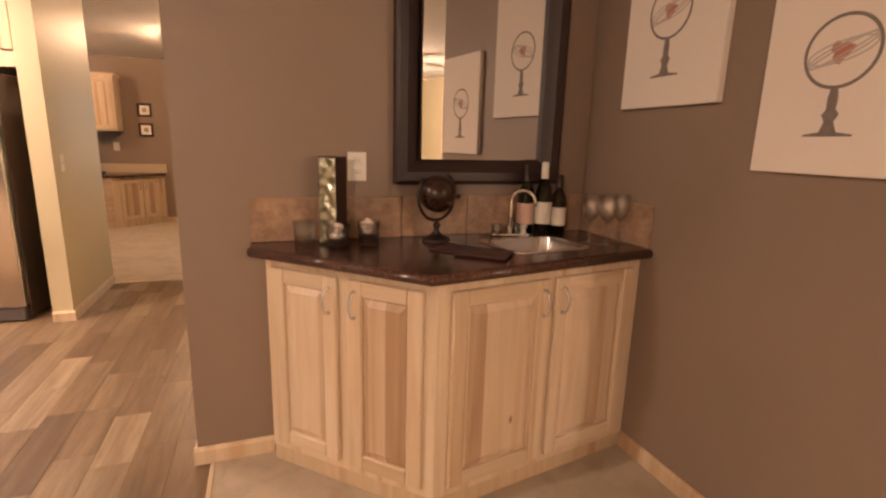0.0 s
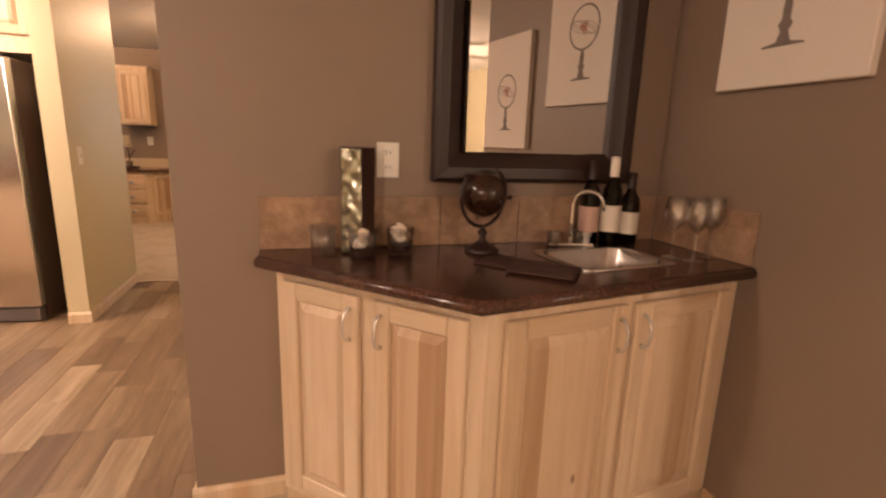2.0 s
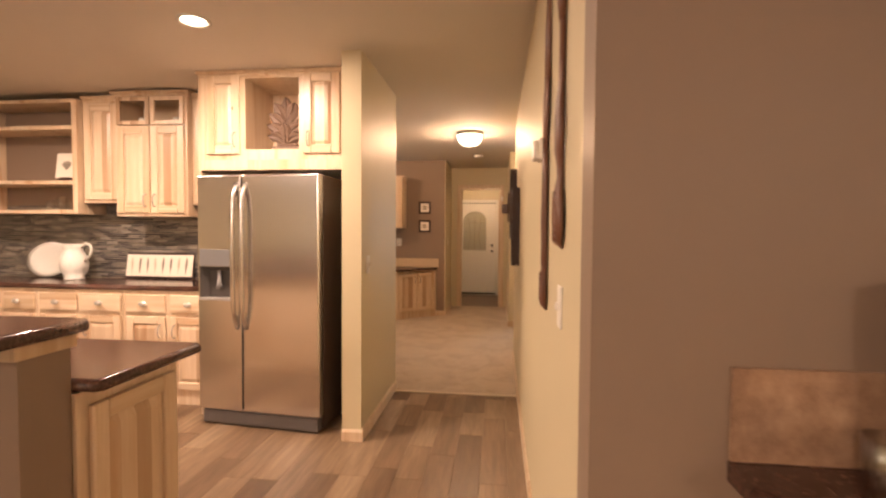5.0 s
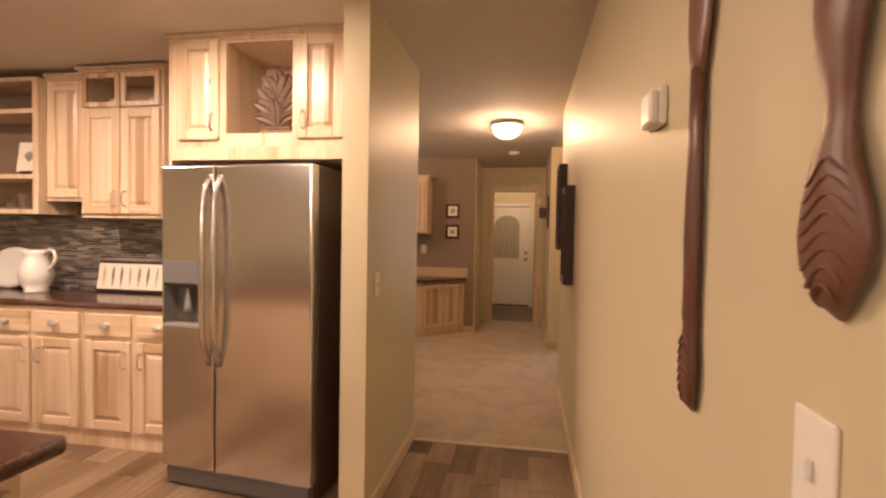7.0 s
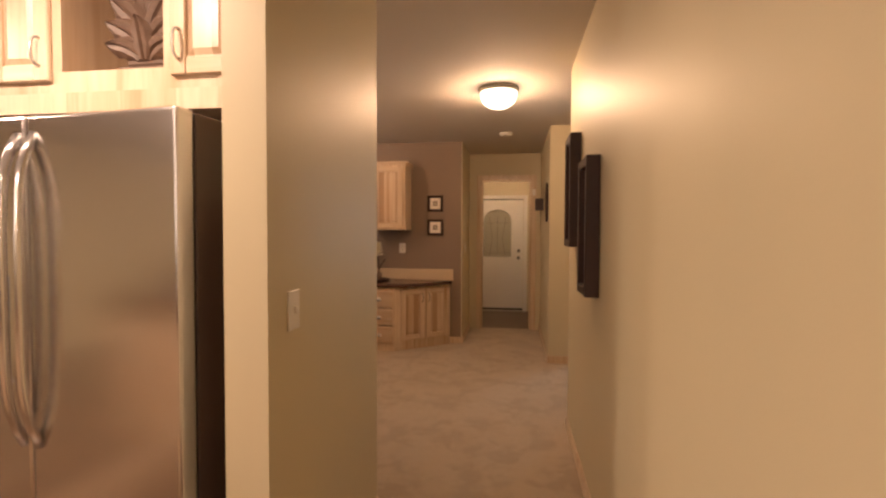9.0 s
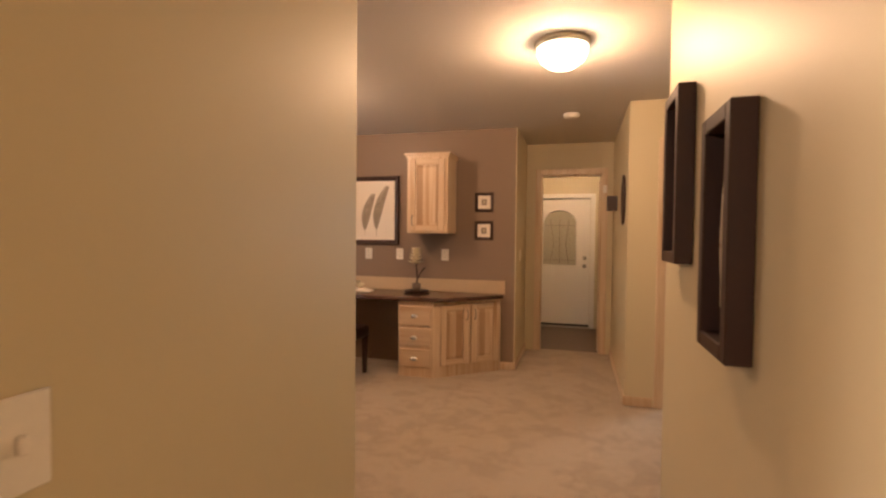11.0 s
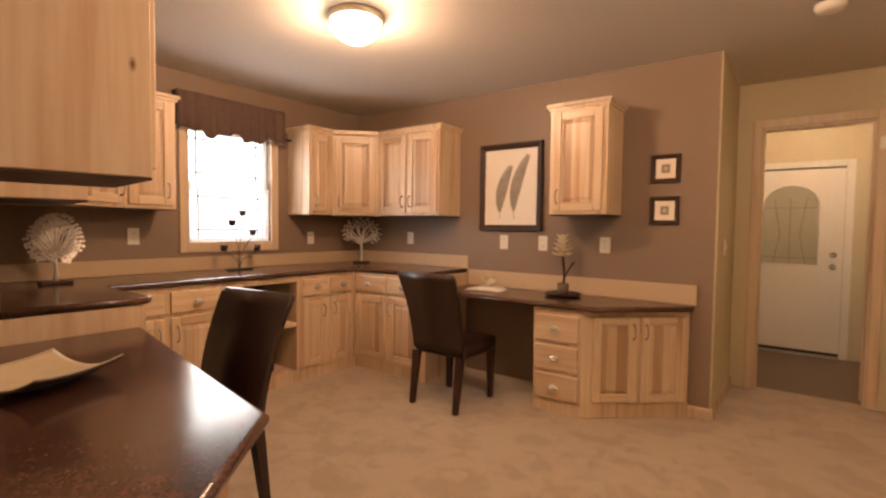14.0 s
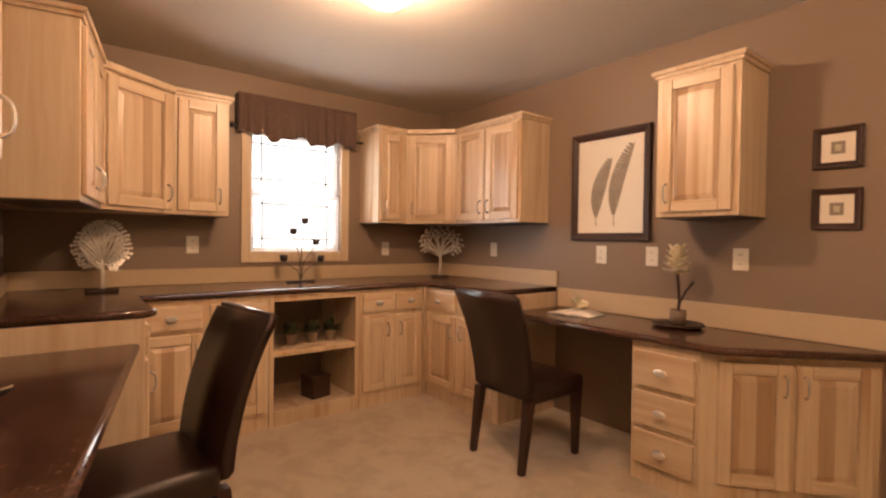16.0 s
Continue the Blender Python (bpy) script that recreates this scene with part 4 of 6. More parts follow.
def parsons_chair(m, label):
    c = thing("parsons_chair", label, "chair", m, "dark parsons chairs")
    bm = B()
    box(bm, -0.225, 0.225, -0.23, 0.21, 0.36, 0.47, 0.03, 3)
    part("seat", smooth(bm), LEATHER, c)
    bm = B()
    n = 10
    rows = []
    for i in range(n + 1):
        t = i / n
        z = 0.40 + 0.56 * t
        y = 0.185 + 0.03 * t + 0.135 * t * t
        hw = 0.198 + 0.045 * t
        th = 0.075 - 0.018 * t
        rows.append([bm.verts.new(p) for p in ((-hw, y, z), (hw, y, z), (hw, y + th, z), (-hw, y + th, z))])
    for a, b in zip(rows, rows[1:]):
        for k in range(4):
            bm.faces.new((a[k], a[(k + 1) % 4], b[(k + 1) % 4], b[k]))
    bm.faces.new(rows[0][::-1])
    bm.faces.new(rows[-1])
    bmesh.ops.recalc_face_normals(bm, faces=bm.faces[:])
    bmesh.ops.bevel(bm, geom=[e for e in bm.edges if e.calc_face_angle(0) > 0.7], offset=0.014, segments=2, affect="EDGES")
    part("backrest", smooth(bm), LEATHER, c)
    for x, y, lean in ((-0.19, -0.19, 0), (0.19, -0.19, 0), (-0.19, 0.215, 0.05), (0.19, 0.215, 0.05)):
        bm = B()
        lo = [bm.verts.new((x + dx * 0.016, y + lean + dy * 0.016, 0)) for dx, dy in ((-1, -1), (1, -1), (1, 1), (-1, 1))]
        hi = [bm.verts.new((x + dx * 0.025, y + dy * 0.025, 0.38)) for dx, dy in ((-1, -1), (1, -1), (1, 1), (-1, 1))]
        for k in range(4):
            bm.faces.new((lo[k], lo[(k + 1) % 4], hi[(k + 1) % 4], hi[k]))
        bm.faces.new(lo[::-1])
        bm.faces.new(hi)
        part("leg", bm, DARK_WOOD, c)
    return c


parsons_chair(pose(-2.745, 7.86, 0.0, 0, 0, 180), "dark brown leather parsons chair at the desk")
parsons_chair(pose(-2.735, 5.88, 0.0, 0, 0, 6), "dark brown leather parsons chair tucked under the desk")


# ---- trims ----
def baseboard(x0, y0, x1, y1, h=0.075):
    """A strip along a wall: the wall lies to the left of the way from the first to the second point."""
    L = math.hypot(x1 - x0, y1 - y0)
    bm = B()
    prof = [(0, 0), (0.013, 0), (0.013, h - 0.015), (0.006, h), (0, h)]
    a = [bm.verts.new((0, -p, q)) for p, q in prof]
    b = [bm.verts.new((L, -p, q)) for p, q in prof]
    n = len(prof)
    for i in range(n):
        bm.faces.new((a[i], a[(i + 1) % n], b[(i + 1) % n], b[i]))
    bm.faces.new(a)
    bm.faces.new(b[::-1])
    bmesh.ops.recalc_face_normals(bm, faces=bm.faces[:])
    ob = setting("baseboard", bm, TRIM, "light wood baseboard along the wall", "baseboard")
    ob.matrix_basis = pose(x0, y0, 0.001, 0, 0, math.degrees(math.atan2(y1 - y0, x1 - x0)))


baseboard(-0.173, YB, 0.135, YB)
baseboard(1.60, 1.485, 1.60, 0.56)
baseboard(XR, 6.15, XR, YB)
baseboard(XH - 0.125, SF, XH + 0.013, SF)
baseboard(XH, SF, XH, YS)
baseboard(-1.30, YN, -1.142, YN)
baseboard(-1.155, YN, -1.155, 9.55)
baseboard(-0.188, 7.83, 0.03, 7.83)
baseboard(-0.175, 9.55, -0.175, 7.83)
baseboard(XR, 6.15, XR + 0.12, 6.15)


def casing(x0, x1, y, z1, w=0.065, t=0.018, side=-1):
    c = thing("door_casing", "light wood door casing and jamb", "door casing", kind="structure")
    ya, yb = (y - t, y) if side < 0 else (y, y + t)
    for r in ((x0 - w, x0, ya, yb, 0, z1 + w), (x1, x1 + w, ya, yb, 0, z1 + w), (x0, x1, ya, yb, z1, z1 + w)):
        part("casing", boxes(r, bev=0.004), TRIM, c)
    for r in ((x0, x0 + 0.014, y, y + 0.12, 0, z1), (x1 - 0.014, x1, y, y + 0.12, 0, z1), (x0 + 0.014, x1 - 0.014, y, y + 0.12, z1 - 0.014, z1)):
        part("jamb", boxes(r), TRIM, c)


casing(-0.985, -0.30, 9.55, 2.08)
casing(DX0, DX1, 7.83, 2.07)
setting("threshold", boxes((XH, XR, 4.895, 4.93, 0.0, 0.007), bev=0.003), plain("pale_metal_strip", (0.72, 0.62, 0.48), 0.35, 0.6), "pale metal strip between plank and carpet", "threshold")
setting("carpet_edge", boxes((-0.115, -0.095, -5.0, 1.92, 0.0, 0.008), bev=0.003), plain("tan_strip", (0.52, 0.40, 0.27), 0.5), "tan edge strip beside the carpet", "threshold")


def plate(m, w=0.072, h=0.116, kind="switch"):
    """A wall plate, centred, its back at y = 0, facing -y."""
    p = thing("switch_plate" if kind == "switch" else "outlet_plate", "white plastic wall plate with a " + ("toggle switch" if kind == "switch" else "double outlet"), "wall plate", m, "wall plates")
    part("plate", boxes((-w / 2, w / 2, -0.006, 0, -h / 2, h / 2), bev=0.002), WHITE_PLASTIC, p)
    if kind == "switch":
        part("toggle", boxes((-0.005, 0.005, -0.016, -0.006, -0.010, 0.012), bev=0.002), WHITE_PLASTIC, p)
    else:
        for z in (-0.024, 0.024):
            o = part("socket", boxes((-0.016, 0.016, -0.008, -0.006, z - 0.014, z + 0.014), bev=0.003), WHITE_PLASTIC, p)
            bm = boxes((-0.008, -0.005, -0.0085, -0.0078, z - 0.005, z + 0.006), (0.005, 0.008, -0.0085, -0.0078, z - 0.004, z + 0.005))
            part("slots", bm, BLACK_PLASTIC, o)


plate(pose(0.50, YB, 1.212), 0.075, 0.116, "outlet")
plate(pose(XR, 2.355, 1.125, 0, 0, -90))
plate(pose(XH, 4.085, 1.112, 0, 0, 90))
for px in (-2.755, -2.395, -1.892):
    plate(pose(px, YN, 1.153), 0.078, 0.12, "outlet")
plate(pose(-3.806, YN, 1.165), 0.075, 0.116, "outlet")
plate(pose(XW, 6.40, 1.18, 0, 0, 90), 0.078, 0.12, "outlet")
plate(pose(XW, 7.96, 1.155, 0, 0, 90), 0.075, 0.116, "outlet")
plate(pose(-4.42, YS2, 1.17, 0, 0, 180), 0.078, 0.12, "outlet")
plate(pose(-1.155, 8.95, 1.15, 0, 0, 90))

# ---- entry door ----
DOOR_GLASS, dn, dl_, db = mat("door_glass")
db.inputs["Base Color"].default_value = (0.60, 0.57, 0.45, 1)
db.inputs["Transmission Weight"].default_value = 0.35
db.inputs["Roughness"].default_value = 0.12
dgn = node(dn, "ShaderNodeTexVoronoi", Scale=26.0)
dl_.new(mapped(dn, dl_, (1, 1, 0.6)), dgn.inputs["Vector"])
bumped(dn, dl_, db, dgn.outputs["Distance"], 0.6, 0.01)
NIGHT = plain("dim_outdoors", (0.22, 0.23, 0.20), 0.9, 0, 0.2, 2.0, 0.6)


def entry_door():
    d = thing("door_1", "white entry door with an arched leaded glass panel", "door", pose(-1.115, 11.17, 0.02), kind="structure")
    W, H, cx, z0, z1 = 0.735, 1.89, 0.295, 0.91, 1.525
    r = 0.243
    bm = B()
    top = z1
    arch = [(cx + r * math.cos(a), top + r * 0.85 * math.sin(a)) for a in [math.pi * i / 16 for i in range(17)]]
    hole = [(cx - r, z0), (cx + r, z0)] + arch
    out = [(0, 0), (W, 0), (W, H), (0, H)]
    for y, flip in ((0.0, False), (0.045, True)):
        vo = [bm.verts.new((x, y, z)) for x, z in out]
        vh = [bm.verts.new((x, y, z)) for x, z in hole]
        eo = [bm.edges.new((vo[i], vo[(i + 1) % 4])) for i in range(4)]
        eh = [bm.edges.new((vh[i], vh[(i + 1) % len(vh)])) for i in range(len(vh))]
        bmesh.ops.triangle_fill(bm, edges=eo + eh, use_beauty=True)
        if y == 0.0:
            f0o, f0h = vo, vh
    for a, b, n in ((f0o, vo, 4), (f0h, vh, len(vh))):
        for i in range(n):
            bm.faces.new((a[i], a[(i + 1) % n], b[(i + 1) % n], b[i]))
    bmesh.ops.recalc_face_normals(bm, faces=bm.faces[:])
    part("leaf", bm, WHITE_PAINT, d)
    bm = B()
    loop = hole + [hole[0]]
    tube(bm, [(x, -0.004, z) for x, z in loop], 0.014, 6, 0.6)
    part("glass_bead", bm, WHITE_PAINT, d)
    bm = B()
    vs = [bm.verts.new((x, 0.02, z)) for x, z in hole]
    vb = [bm.verts.new((x, 0.028, z)) for x, z in hole]
    bm.faces.new(vs)
    bm.faces.new(vb[::-1])
    for i in range(len(vs)):
        bm.faces.new((vs[i], vb[i], vb[(i + 1) % len(vs)], vs[(i + 1) % len(vs)]))
    part("pane", bm, DOOR_GLASS, d, "frosted leaded glass")
    bm = B()
    for k in (-0.14, 0.0, 0.14):
        tube(bm, [(cx + k, 0.018, z0), (cx + k * 0.6, 0.018, 1.22), (cx + k, 0.018, 1.60)], 0.004, 5)
    for zz in (0.98, 1.50):
        tube(bm, [(cx - r, 0.018, zz), (cx + r, 0.018, zz)], 0.004, 5)
    part("leading", bm, plain("lead_came", (0.25, 0.22, 0.18), 0.4, 0.8), d)
    for z in (0.90, 1.02):
        bm = B()
        lathe(bm, [(0.03, 0), (0.03, 0.006), (0.012, 0.012), (0.012, 0.035), (0.026, 0.045), (0.024, 0.06), (0, 0.064)], 16)
        bmesh.ops.rotate(bm, verts=bm.verts[:], cent=(0, 0, 0), matrix=Matrix.Rotation(radians(90), 3, "X"))
        part("knob" if z < 1 else "deadbolt", smooth(bm), CHROME, d, "", pose(W - 0.075, 0, z))
    part("sweep", boxes((0, W, -0.012, 0.0, 0.0, 0.03), bev=0.002), BLACK_PLASTIC, d, "dark rubber sweep")
    c = thing("entry_frame", "white painted frame of the entry door", "door casing", kind="structure")
    for q in ((-1.185, -1.118, 11.145, 11.16, 0, 1.99), (-0.377, -0.31, 11.145, 11.16, 0, 1.99), (-1.118, -0.377, 11.145, 11.16, 1.925, 1.99)):
        part("casing", boxes(q, bev=0.004), WHITE_PAINT, c)
    part("sill", boxes((-1.115, -0.38, 11.10, 11.22, 0.0, 0.018), bev=0.004), plain("aluminium_sill", (0.5, 0.45, 0.38), 0.35, 0.8), c)
    setting("porch_wall", boxes((-2.5, 1.2, 12.4, 12.5, 0, 2.44)), NIGHT, "dim wall of the porch outside", "backdrop")


entry_door()
od = thing("door_2", "light wood interior door standing open against the wall", "door", pose(-0.29, 9.68, 0.01, 0, 0, 82), kind="structure")
part("leaf", boxes((0, 0.73, 0, 0.035, 0, 2.02), bev=0.002), HICKORY_FRAME, od)
for z0, z1 in ((0.15, 0.85), (1.0, 1.88)):
    part("raised_panel", boxes((0.12, 0.61, -0.006, 0.0, z0, z1), bev=0.005), HICKORY_FRAME, od)

# ---- hall things ----
CARVED = wood("carved_dark_wood", (0.175, 0.082, 0.054), (0.12, 0.055, 0.036), 0.03, 1, 0, 0.42)


def lofted(rows, steps=14):
    """A flattish carved bar from (z, half width, half depth, offset) rows; it hangs on a wall at y = 0."""
    bm = B()
    rings = []
    for z, w, d, off in rows:
        rings.append([bm.verts.new((off + w * math.cos(a), -d + d * math.sin(a) - 0.002, z)) for a in (2 * math.pi * k / steps for k in range(steps))])
    for a, b in zip(rings, rings[1:]):
        for k in range(steps):
            bm.faces.new((a[k], a[(k + 1) % steps], b[(k + 1) % steps], b[k]))
    bm.faces.new(rings[0][::-1])
    bm.faces.new(rings[-1])
    bmesh.ops.recalc_face_normals(bm, faces=bm.faces[:])
    return smooth(bm)


FORK = [(0.0, 0.007), (0.015, 0.022), (0.06, 0.034), (0.10, 0.033), (0.15, 0.023), (0.165, 0.026), (0.23, 0.025), (0.30, 0.027), (0.45, 0.025), (0.60, 0.024)]
SPOON = [(0.0, 0.004), (0.018, 0.020), (0.05, 0.041), (0.078, 0.047), (0.11, 0.042), (0.15, 0.027), (0.19, 0.0165), (0.22, 0.018), (0.26, 0.029), (0.30, 0.036), (0.34, 0.035), (0.39, 0.024), (0.44, 0.017), (0.62, 0.016)]


def cutlery(y, z0, fork):
    m = pose(XR, y, z0, 0, 0, -90)
    t = thing("wall_fork" if fork else "wall_spoon", "oversized carved dark wood " + ("fork" if fork else "spoon") + " hung on the wall", "wall decor", m, "giant cutlery")
    spec = FORK if fork else [(z, w * (1.2 if z < 0.25 else 1.1)) for z, w in SPOON]
    deep = lambda w: min(w * 0.45, 0.013)
    part("handle", lofted([(z, w, deep(w), 0) for z, w in spec], 18), CARVED, t)
    zs, ws = zip(*spec)
    last = 0.135 if fork else 0.15
    z = 0.022
    while z < last:
        bm = B()
        pts = []
        for i in range(11):
            u = -0.8 + 0.16 * i
            zz = z + 0.014 * math.sin(u * 3.2 + 0.6) - 0.006 * u
            w = float(np.interp(zz, zs, ws))
            d = deep(w)
            pts.append((u * w, -d - d * math.sqrt(max(0.0, 1 - u * u)) - 0.0015, zz))
        tube(bm, pts, [0.0008] + [0.0030] * 9 + [0.0008], 6, 0.6)
        part("carved_ridge", smooth(bm), CARVED, t)
        z += 0.017
    if fork:
        part("head", lofted([(0.57, 0.020, 0.009, 0), (0.62, 0.036, 0.011, 0), (0.67, 0.052, 0.011, 0), (0.73, 0.058, 0.010, 0), (0.80, 0.058, 0.008, 0)]), CARVED, t)
        for off in (-0.046, -0.0155, 0.0155, 0.046):
            part("tine", lofted([(0.79, 0.0115, 0.007, off), (0.95, 0.009, 0.007, off), (1.14, 0.003, 0.004, off)], 8), CARVED, t)
    else:
        part("bowl", lofted([(0.60, 0.015, 0.009, 0), (0.66, 0.035, 0.012, 0), (0.76, 0.070, 0.014, 0), (0.86, 0.072, 0.014, 0), (0.95, 0.048, 0.012, 0), (1.0, 0.010, 0.006, 0)]), CARVED, t)


cutlery(2.715, 1.058, True)
cutlery(2.32, 1.285, False)

chime = thing("door_chime", "white plastic door chime box on the wall", "door chime", pose(XR, 2.995, 1.615, 0, 0, -90))
part("base", boxes((-0.052, 0.052, -0.018, 0, 0.0, 0.085), bev=0.004), WHITE_PLASTIC, chime)
part("cover", boxes((-0.02, 0.052, -0.04, -0.018, 0.0, 0.075), bev=0.006), WHITE_PLASTIC, chime)
part("side_cover", boxes((-0.052, -0.028, -0.034, -0.018, 0.004, 0.085), bev=0.005), WHITE_PLASTIC, chime)

FEATHER = plain("cream_feather", (0.62, 0.55, 0.42), 0.8, 0, 0.3, 40, 0.4)
GREY_FEATHER = plain("grey_feather", (0.33, 0.275, 0.22), 0.8, 0, 0.3, 60, 0.5)


def feather_mesh(length, width, bend, y=-0.004, ragged=0.8):
    """A quill with a ragged vane along z."""
    bm = B()
    n = 26
    spine = [(bend * (t * t - t * 0.3), length * t) for t in [i / n for i in range(n + 1)]]
    for i in range(3, n):
        (x, z), (x2, z2) = spine[i], spine[i + 1]
        t = i / n
        w = width * math.sin(math.pi * min(1, (t - 0.08) * 1.06)) ** 0.6
        for s in (-1, 1):
            k = random.uniform(ragged, 1.0)
            tip = (x + s * w * k, z + 0.035 * length + 0.1 * (1.0 - ragged) * length * random.random())
            q = [bm.verts.new(p) for p in ((x, y, z), (x2, y, z2), (tip[0], y - 0.001, tip[1] + (z2 - z)), (tip[0], y - 0.001, tip[1]))]
            bm.faces.new(q)
    tube(bm, [(x, y - 0.001, z) for x, z in spine], [0.003 - 0.002 * i / n for i in range(n + 1)], 5)
    return bm


def shadow_box(y, z0, h, group):
    w, d = 0.275, 0.062
    s = thing("shadow_box", "deep dark wooden shadow box holding a pale feather", "shadow box", pose(XR, y, z0, 0, 0, -90), group)
    b = 0.042
    for r in ((-w / 2, -w / 2 + b, -d, 0, 0, h), (w / 2 - b, w / 2, -d, 0, 0, h), (-w / 2 + b, w / 2 - b, -d, 0, 0, b), (-w / 2 + b, w / 2 - b, -d, 0, h - b, h)):
        part("frame_member", boxes(r, bev=0.003), DARK_WOOD, s)
    part("backing", boxes((-w / 2 + b, w / 2 - b, -0.012, -0.002, b, h - b)), BLACK, s)
    part("feather", feather_mesh(h * 0.62, 0.036, 0.06, -0.03), FEATHER, s, "pale curled feather", pose(-0.02, 0, h * 0.19))


shadow_box(5.105, 1.054, 0.635, "shadow boxes")
shadow_box(5.745, 1.262, 0.655, "shadow boxes")

# ---- corridor and ceiling things ----
bm = B()
lathe(bm, [(0, 0), (0.068, 0), (0.07, -0.012), (0.06, -0.032), (0.03, -0.038), (0, -0.038)], 24)
thing("smoke_detector", "round white plastic smoke detector on the ceiling", "smoke detector", pose(-0.63, 8.15, CEIL), bm=smooth(bm), material=WHITE_PLASTIC)
sc = thing("wall_sconce", "small dark square wall box in the corridor", "wall decor", pose(-0.175, 8.95, 1.70, 0, 0, -90))
part("body", boxes((-0.05, 0.05, -0.10, 0, -0.075, 0.075), bev=0.004), DARK_WOOD, sc)
# Plain white box on the casing, modelled without any known function.
thing("casing_box", "small white plastic box on the door casing", "sensor", pose(-0.268, 9.531, 1.86), bm=boxes((-0.022, 0.022, -0.025, 0, 0, 0.085), bev=0.004), material=WHITE_PLASTIC)
bm = B()
lathe(bm, [(0, 0.0), (0.115, 0.0), (0.125, 0.008), (0.12, 0.02), (0.10, 0.022), (0.09, 0.012), (0, 0.012)], 28)
bmesh.ops.rotate(bm, verts=bm.verts[:], cent=(0, 0, 0), matrix=Matrix.Rotation(radians(90), 3, "X"))
bmesh.ops.scale(bm, verts=bm.verts[:], vec=(1, 1, 1.75))
thing("oval_plaque", "dark oval plaque on the corridor wall", "wall decor", pose(-0.175, 8.15, 1.68, 0, 0, -90), bm=smooth(bm), material=DARK_WOOD)
# All but the first downlight are unseen fixtures added for the kitchen light.
for kx, ky in KITCHEN_LAMPS:
    dl = thing("recessed_light", "lit recessed ceiling downlight with a white ring", "ceiling lamp", pose(kx, ky, CEIL), "recessed kitchen lights")
    bm = B()
    lathe(bm, [(0.085, 0.0), (0.088, -0.006), (0.075, -0.010), (0.062, -0.004), (0.062, 0.0)], 28)
    part("ring", smooth(bm), WHITE_PAINT, dl)
    bm = B()
    lathe(bm, [(0.062, -0.003), (0.045, -0.009), (0, -0.012)], 24)
    bl = part("bulb", smooth(bm), BULB, dl, "glowing bulb")
    bl.visible_shadow = False


def chandelier(x, y, zc):
    c = thing("ceiling_fan_light", "ceiling fan with lit frosted glass shades", "ceiling lamp", pose(x, y, 0))
    bm = B()
    lathe(bm, [(0, CEIL), (0.07, CEIL), (0.06, CEIL - 0.04), (0.015, CEIL - 0.06), (0.015, CEIL - 0.16), (0.09, CEIL - 0.18), (0.09, CEIL - 0.26), (0.03, CEIL - 0.30), (0, CEIL - 0.30)], 20)
    part("motor", smooth(bm), CHROME, c)
    for i in range(5):
        bm = B()
        box(bm, 0.10, 0.60, -0.06, 0.06, CEIL - 0.215, CEIL - 0.205, 0.003)
        part("blade", bm, HICKORY_FRAME, c, "", pose(0, 0, 0, 0, 0, 72 * i))
    for i in range(3):
        bm = B()
        lathe(bm, [(0.03, 0.03), (0.05, 0.0), (0.07, -0.06), (0.065, -0.08), (0, -0.08)], 16)
        a = i * 2.094
        s = part("shade", smooth(bm), DOME, c, "glowing glass shade", pose(0.09 * math.cos(a), 0.09 * math.sin(a), CEIL - 0.34))
        s.visible_shadow = False


chandelier(2.72, -2.9, 2.1)


# ---- things on the wet bar ----
ZB = HB + 0.0005
TINT = clear_glass("bottle_glass", (0.03, 0.035, 0.015), 0.02)
LABEL = paint("paper_label", (0.75, 0.68, 0.58), 0.7, 0.2, 300)
POTPOURRI = plain("white_potpourri", (0.78, 0.66, 0.56), 0.85, 0, 0.6, 90, 0.3)
GREEN_METAL = plain("silver_green_metal", (0.62, 0.60, 0.46), 0.22, 0.85, 0.25, 24, 0.7)
BROWN_CLOTH = plain("brown_cloth", (0.060, 0.024, 0.018), 0.85, 0, 0.5, 350, 0.3)


def bottle(x, y, h, label_mat, cap_mat, label):
    b = thing("wine_bottle", label, "bottle", pose(x, y, ZB), "wine bottles")
    s = h / 0.30
    bm = B()
    lathe(bm, [(0, 0.004), (0.030, 0.0), (0.036, 0.006), (0.037, 0.17 * s), (0.033, 0.195 * s), (0.018, 0.222 * s), (0.0145, 0.24 * s), (0.0140, 0.29 * s), (0.016, 0.292 * s), (0.016, 0.30 * s), (0, 0.30 * s)], 24)
    part("glass_body", smooth(bm), TINT, b)
    bm = B()
    lathe(bm, [(0.0376, 0.05 * s), (0.0376, 0.14 * s)], 24)
    part("paper_label", smooth(bm), label_mat, b)
    bm = B()
    lathe(bm, [(0.0172, 0.235 * s), (0.0165, 0.30 * s), (0.0, 0.303 * s)], 20)
    part("foil", smooth(bm), cap_mat, b)


WHITE_FOIL = plain("white_foil", (0.75, 0.70, 0.62), 0.4)
bottle(1.25, 1.855, 0.31, paint("rosy_label", (0.62, 0.42, 0.34), 0.7), BLACK, "dark wine bottle with a faded rosy label")
bottle(1.325, 1.83, 0.325, LABEL, WHITE_FOIL, "dark wine bottle with a white label and white foil")
bottle(1.405, 1.83, 0.27, LABEL, BLACK, "short dark wine bottle with a white label")


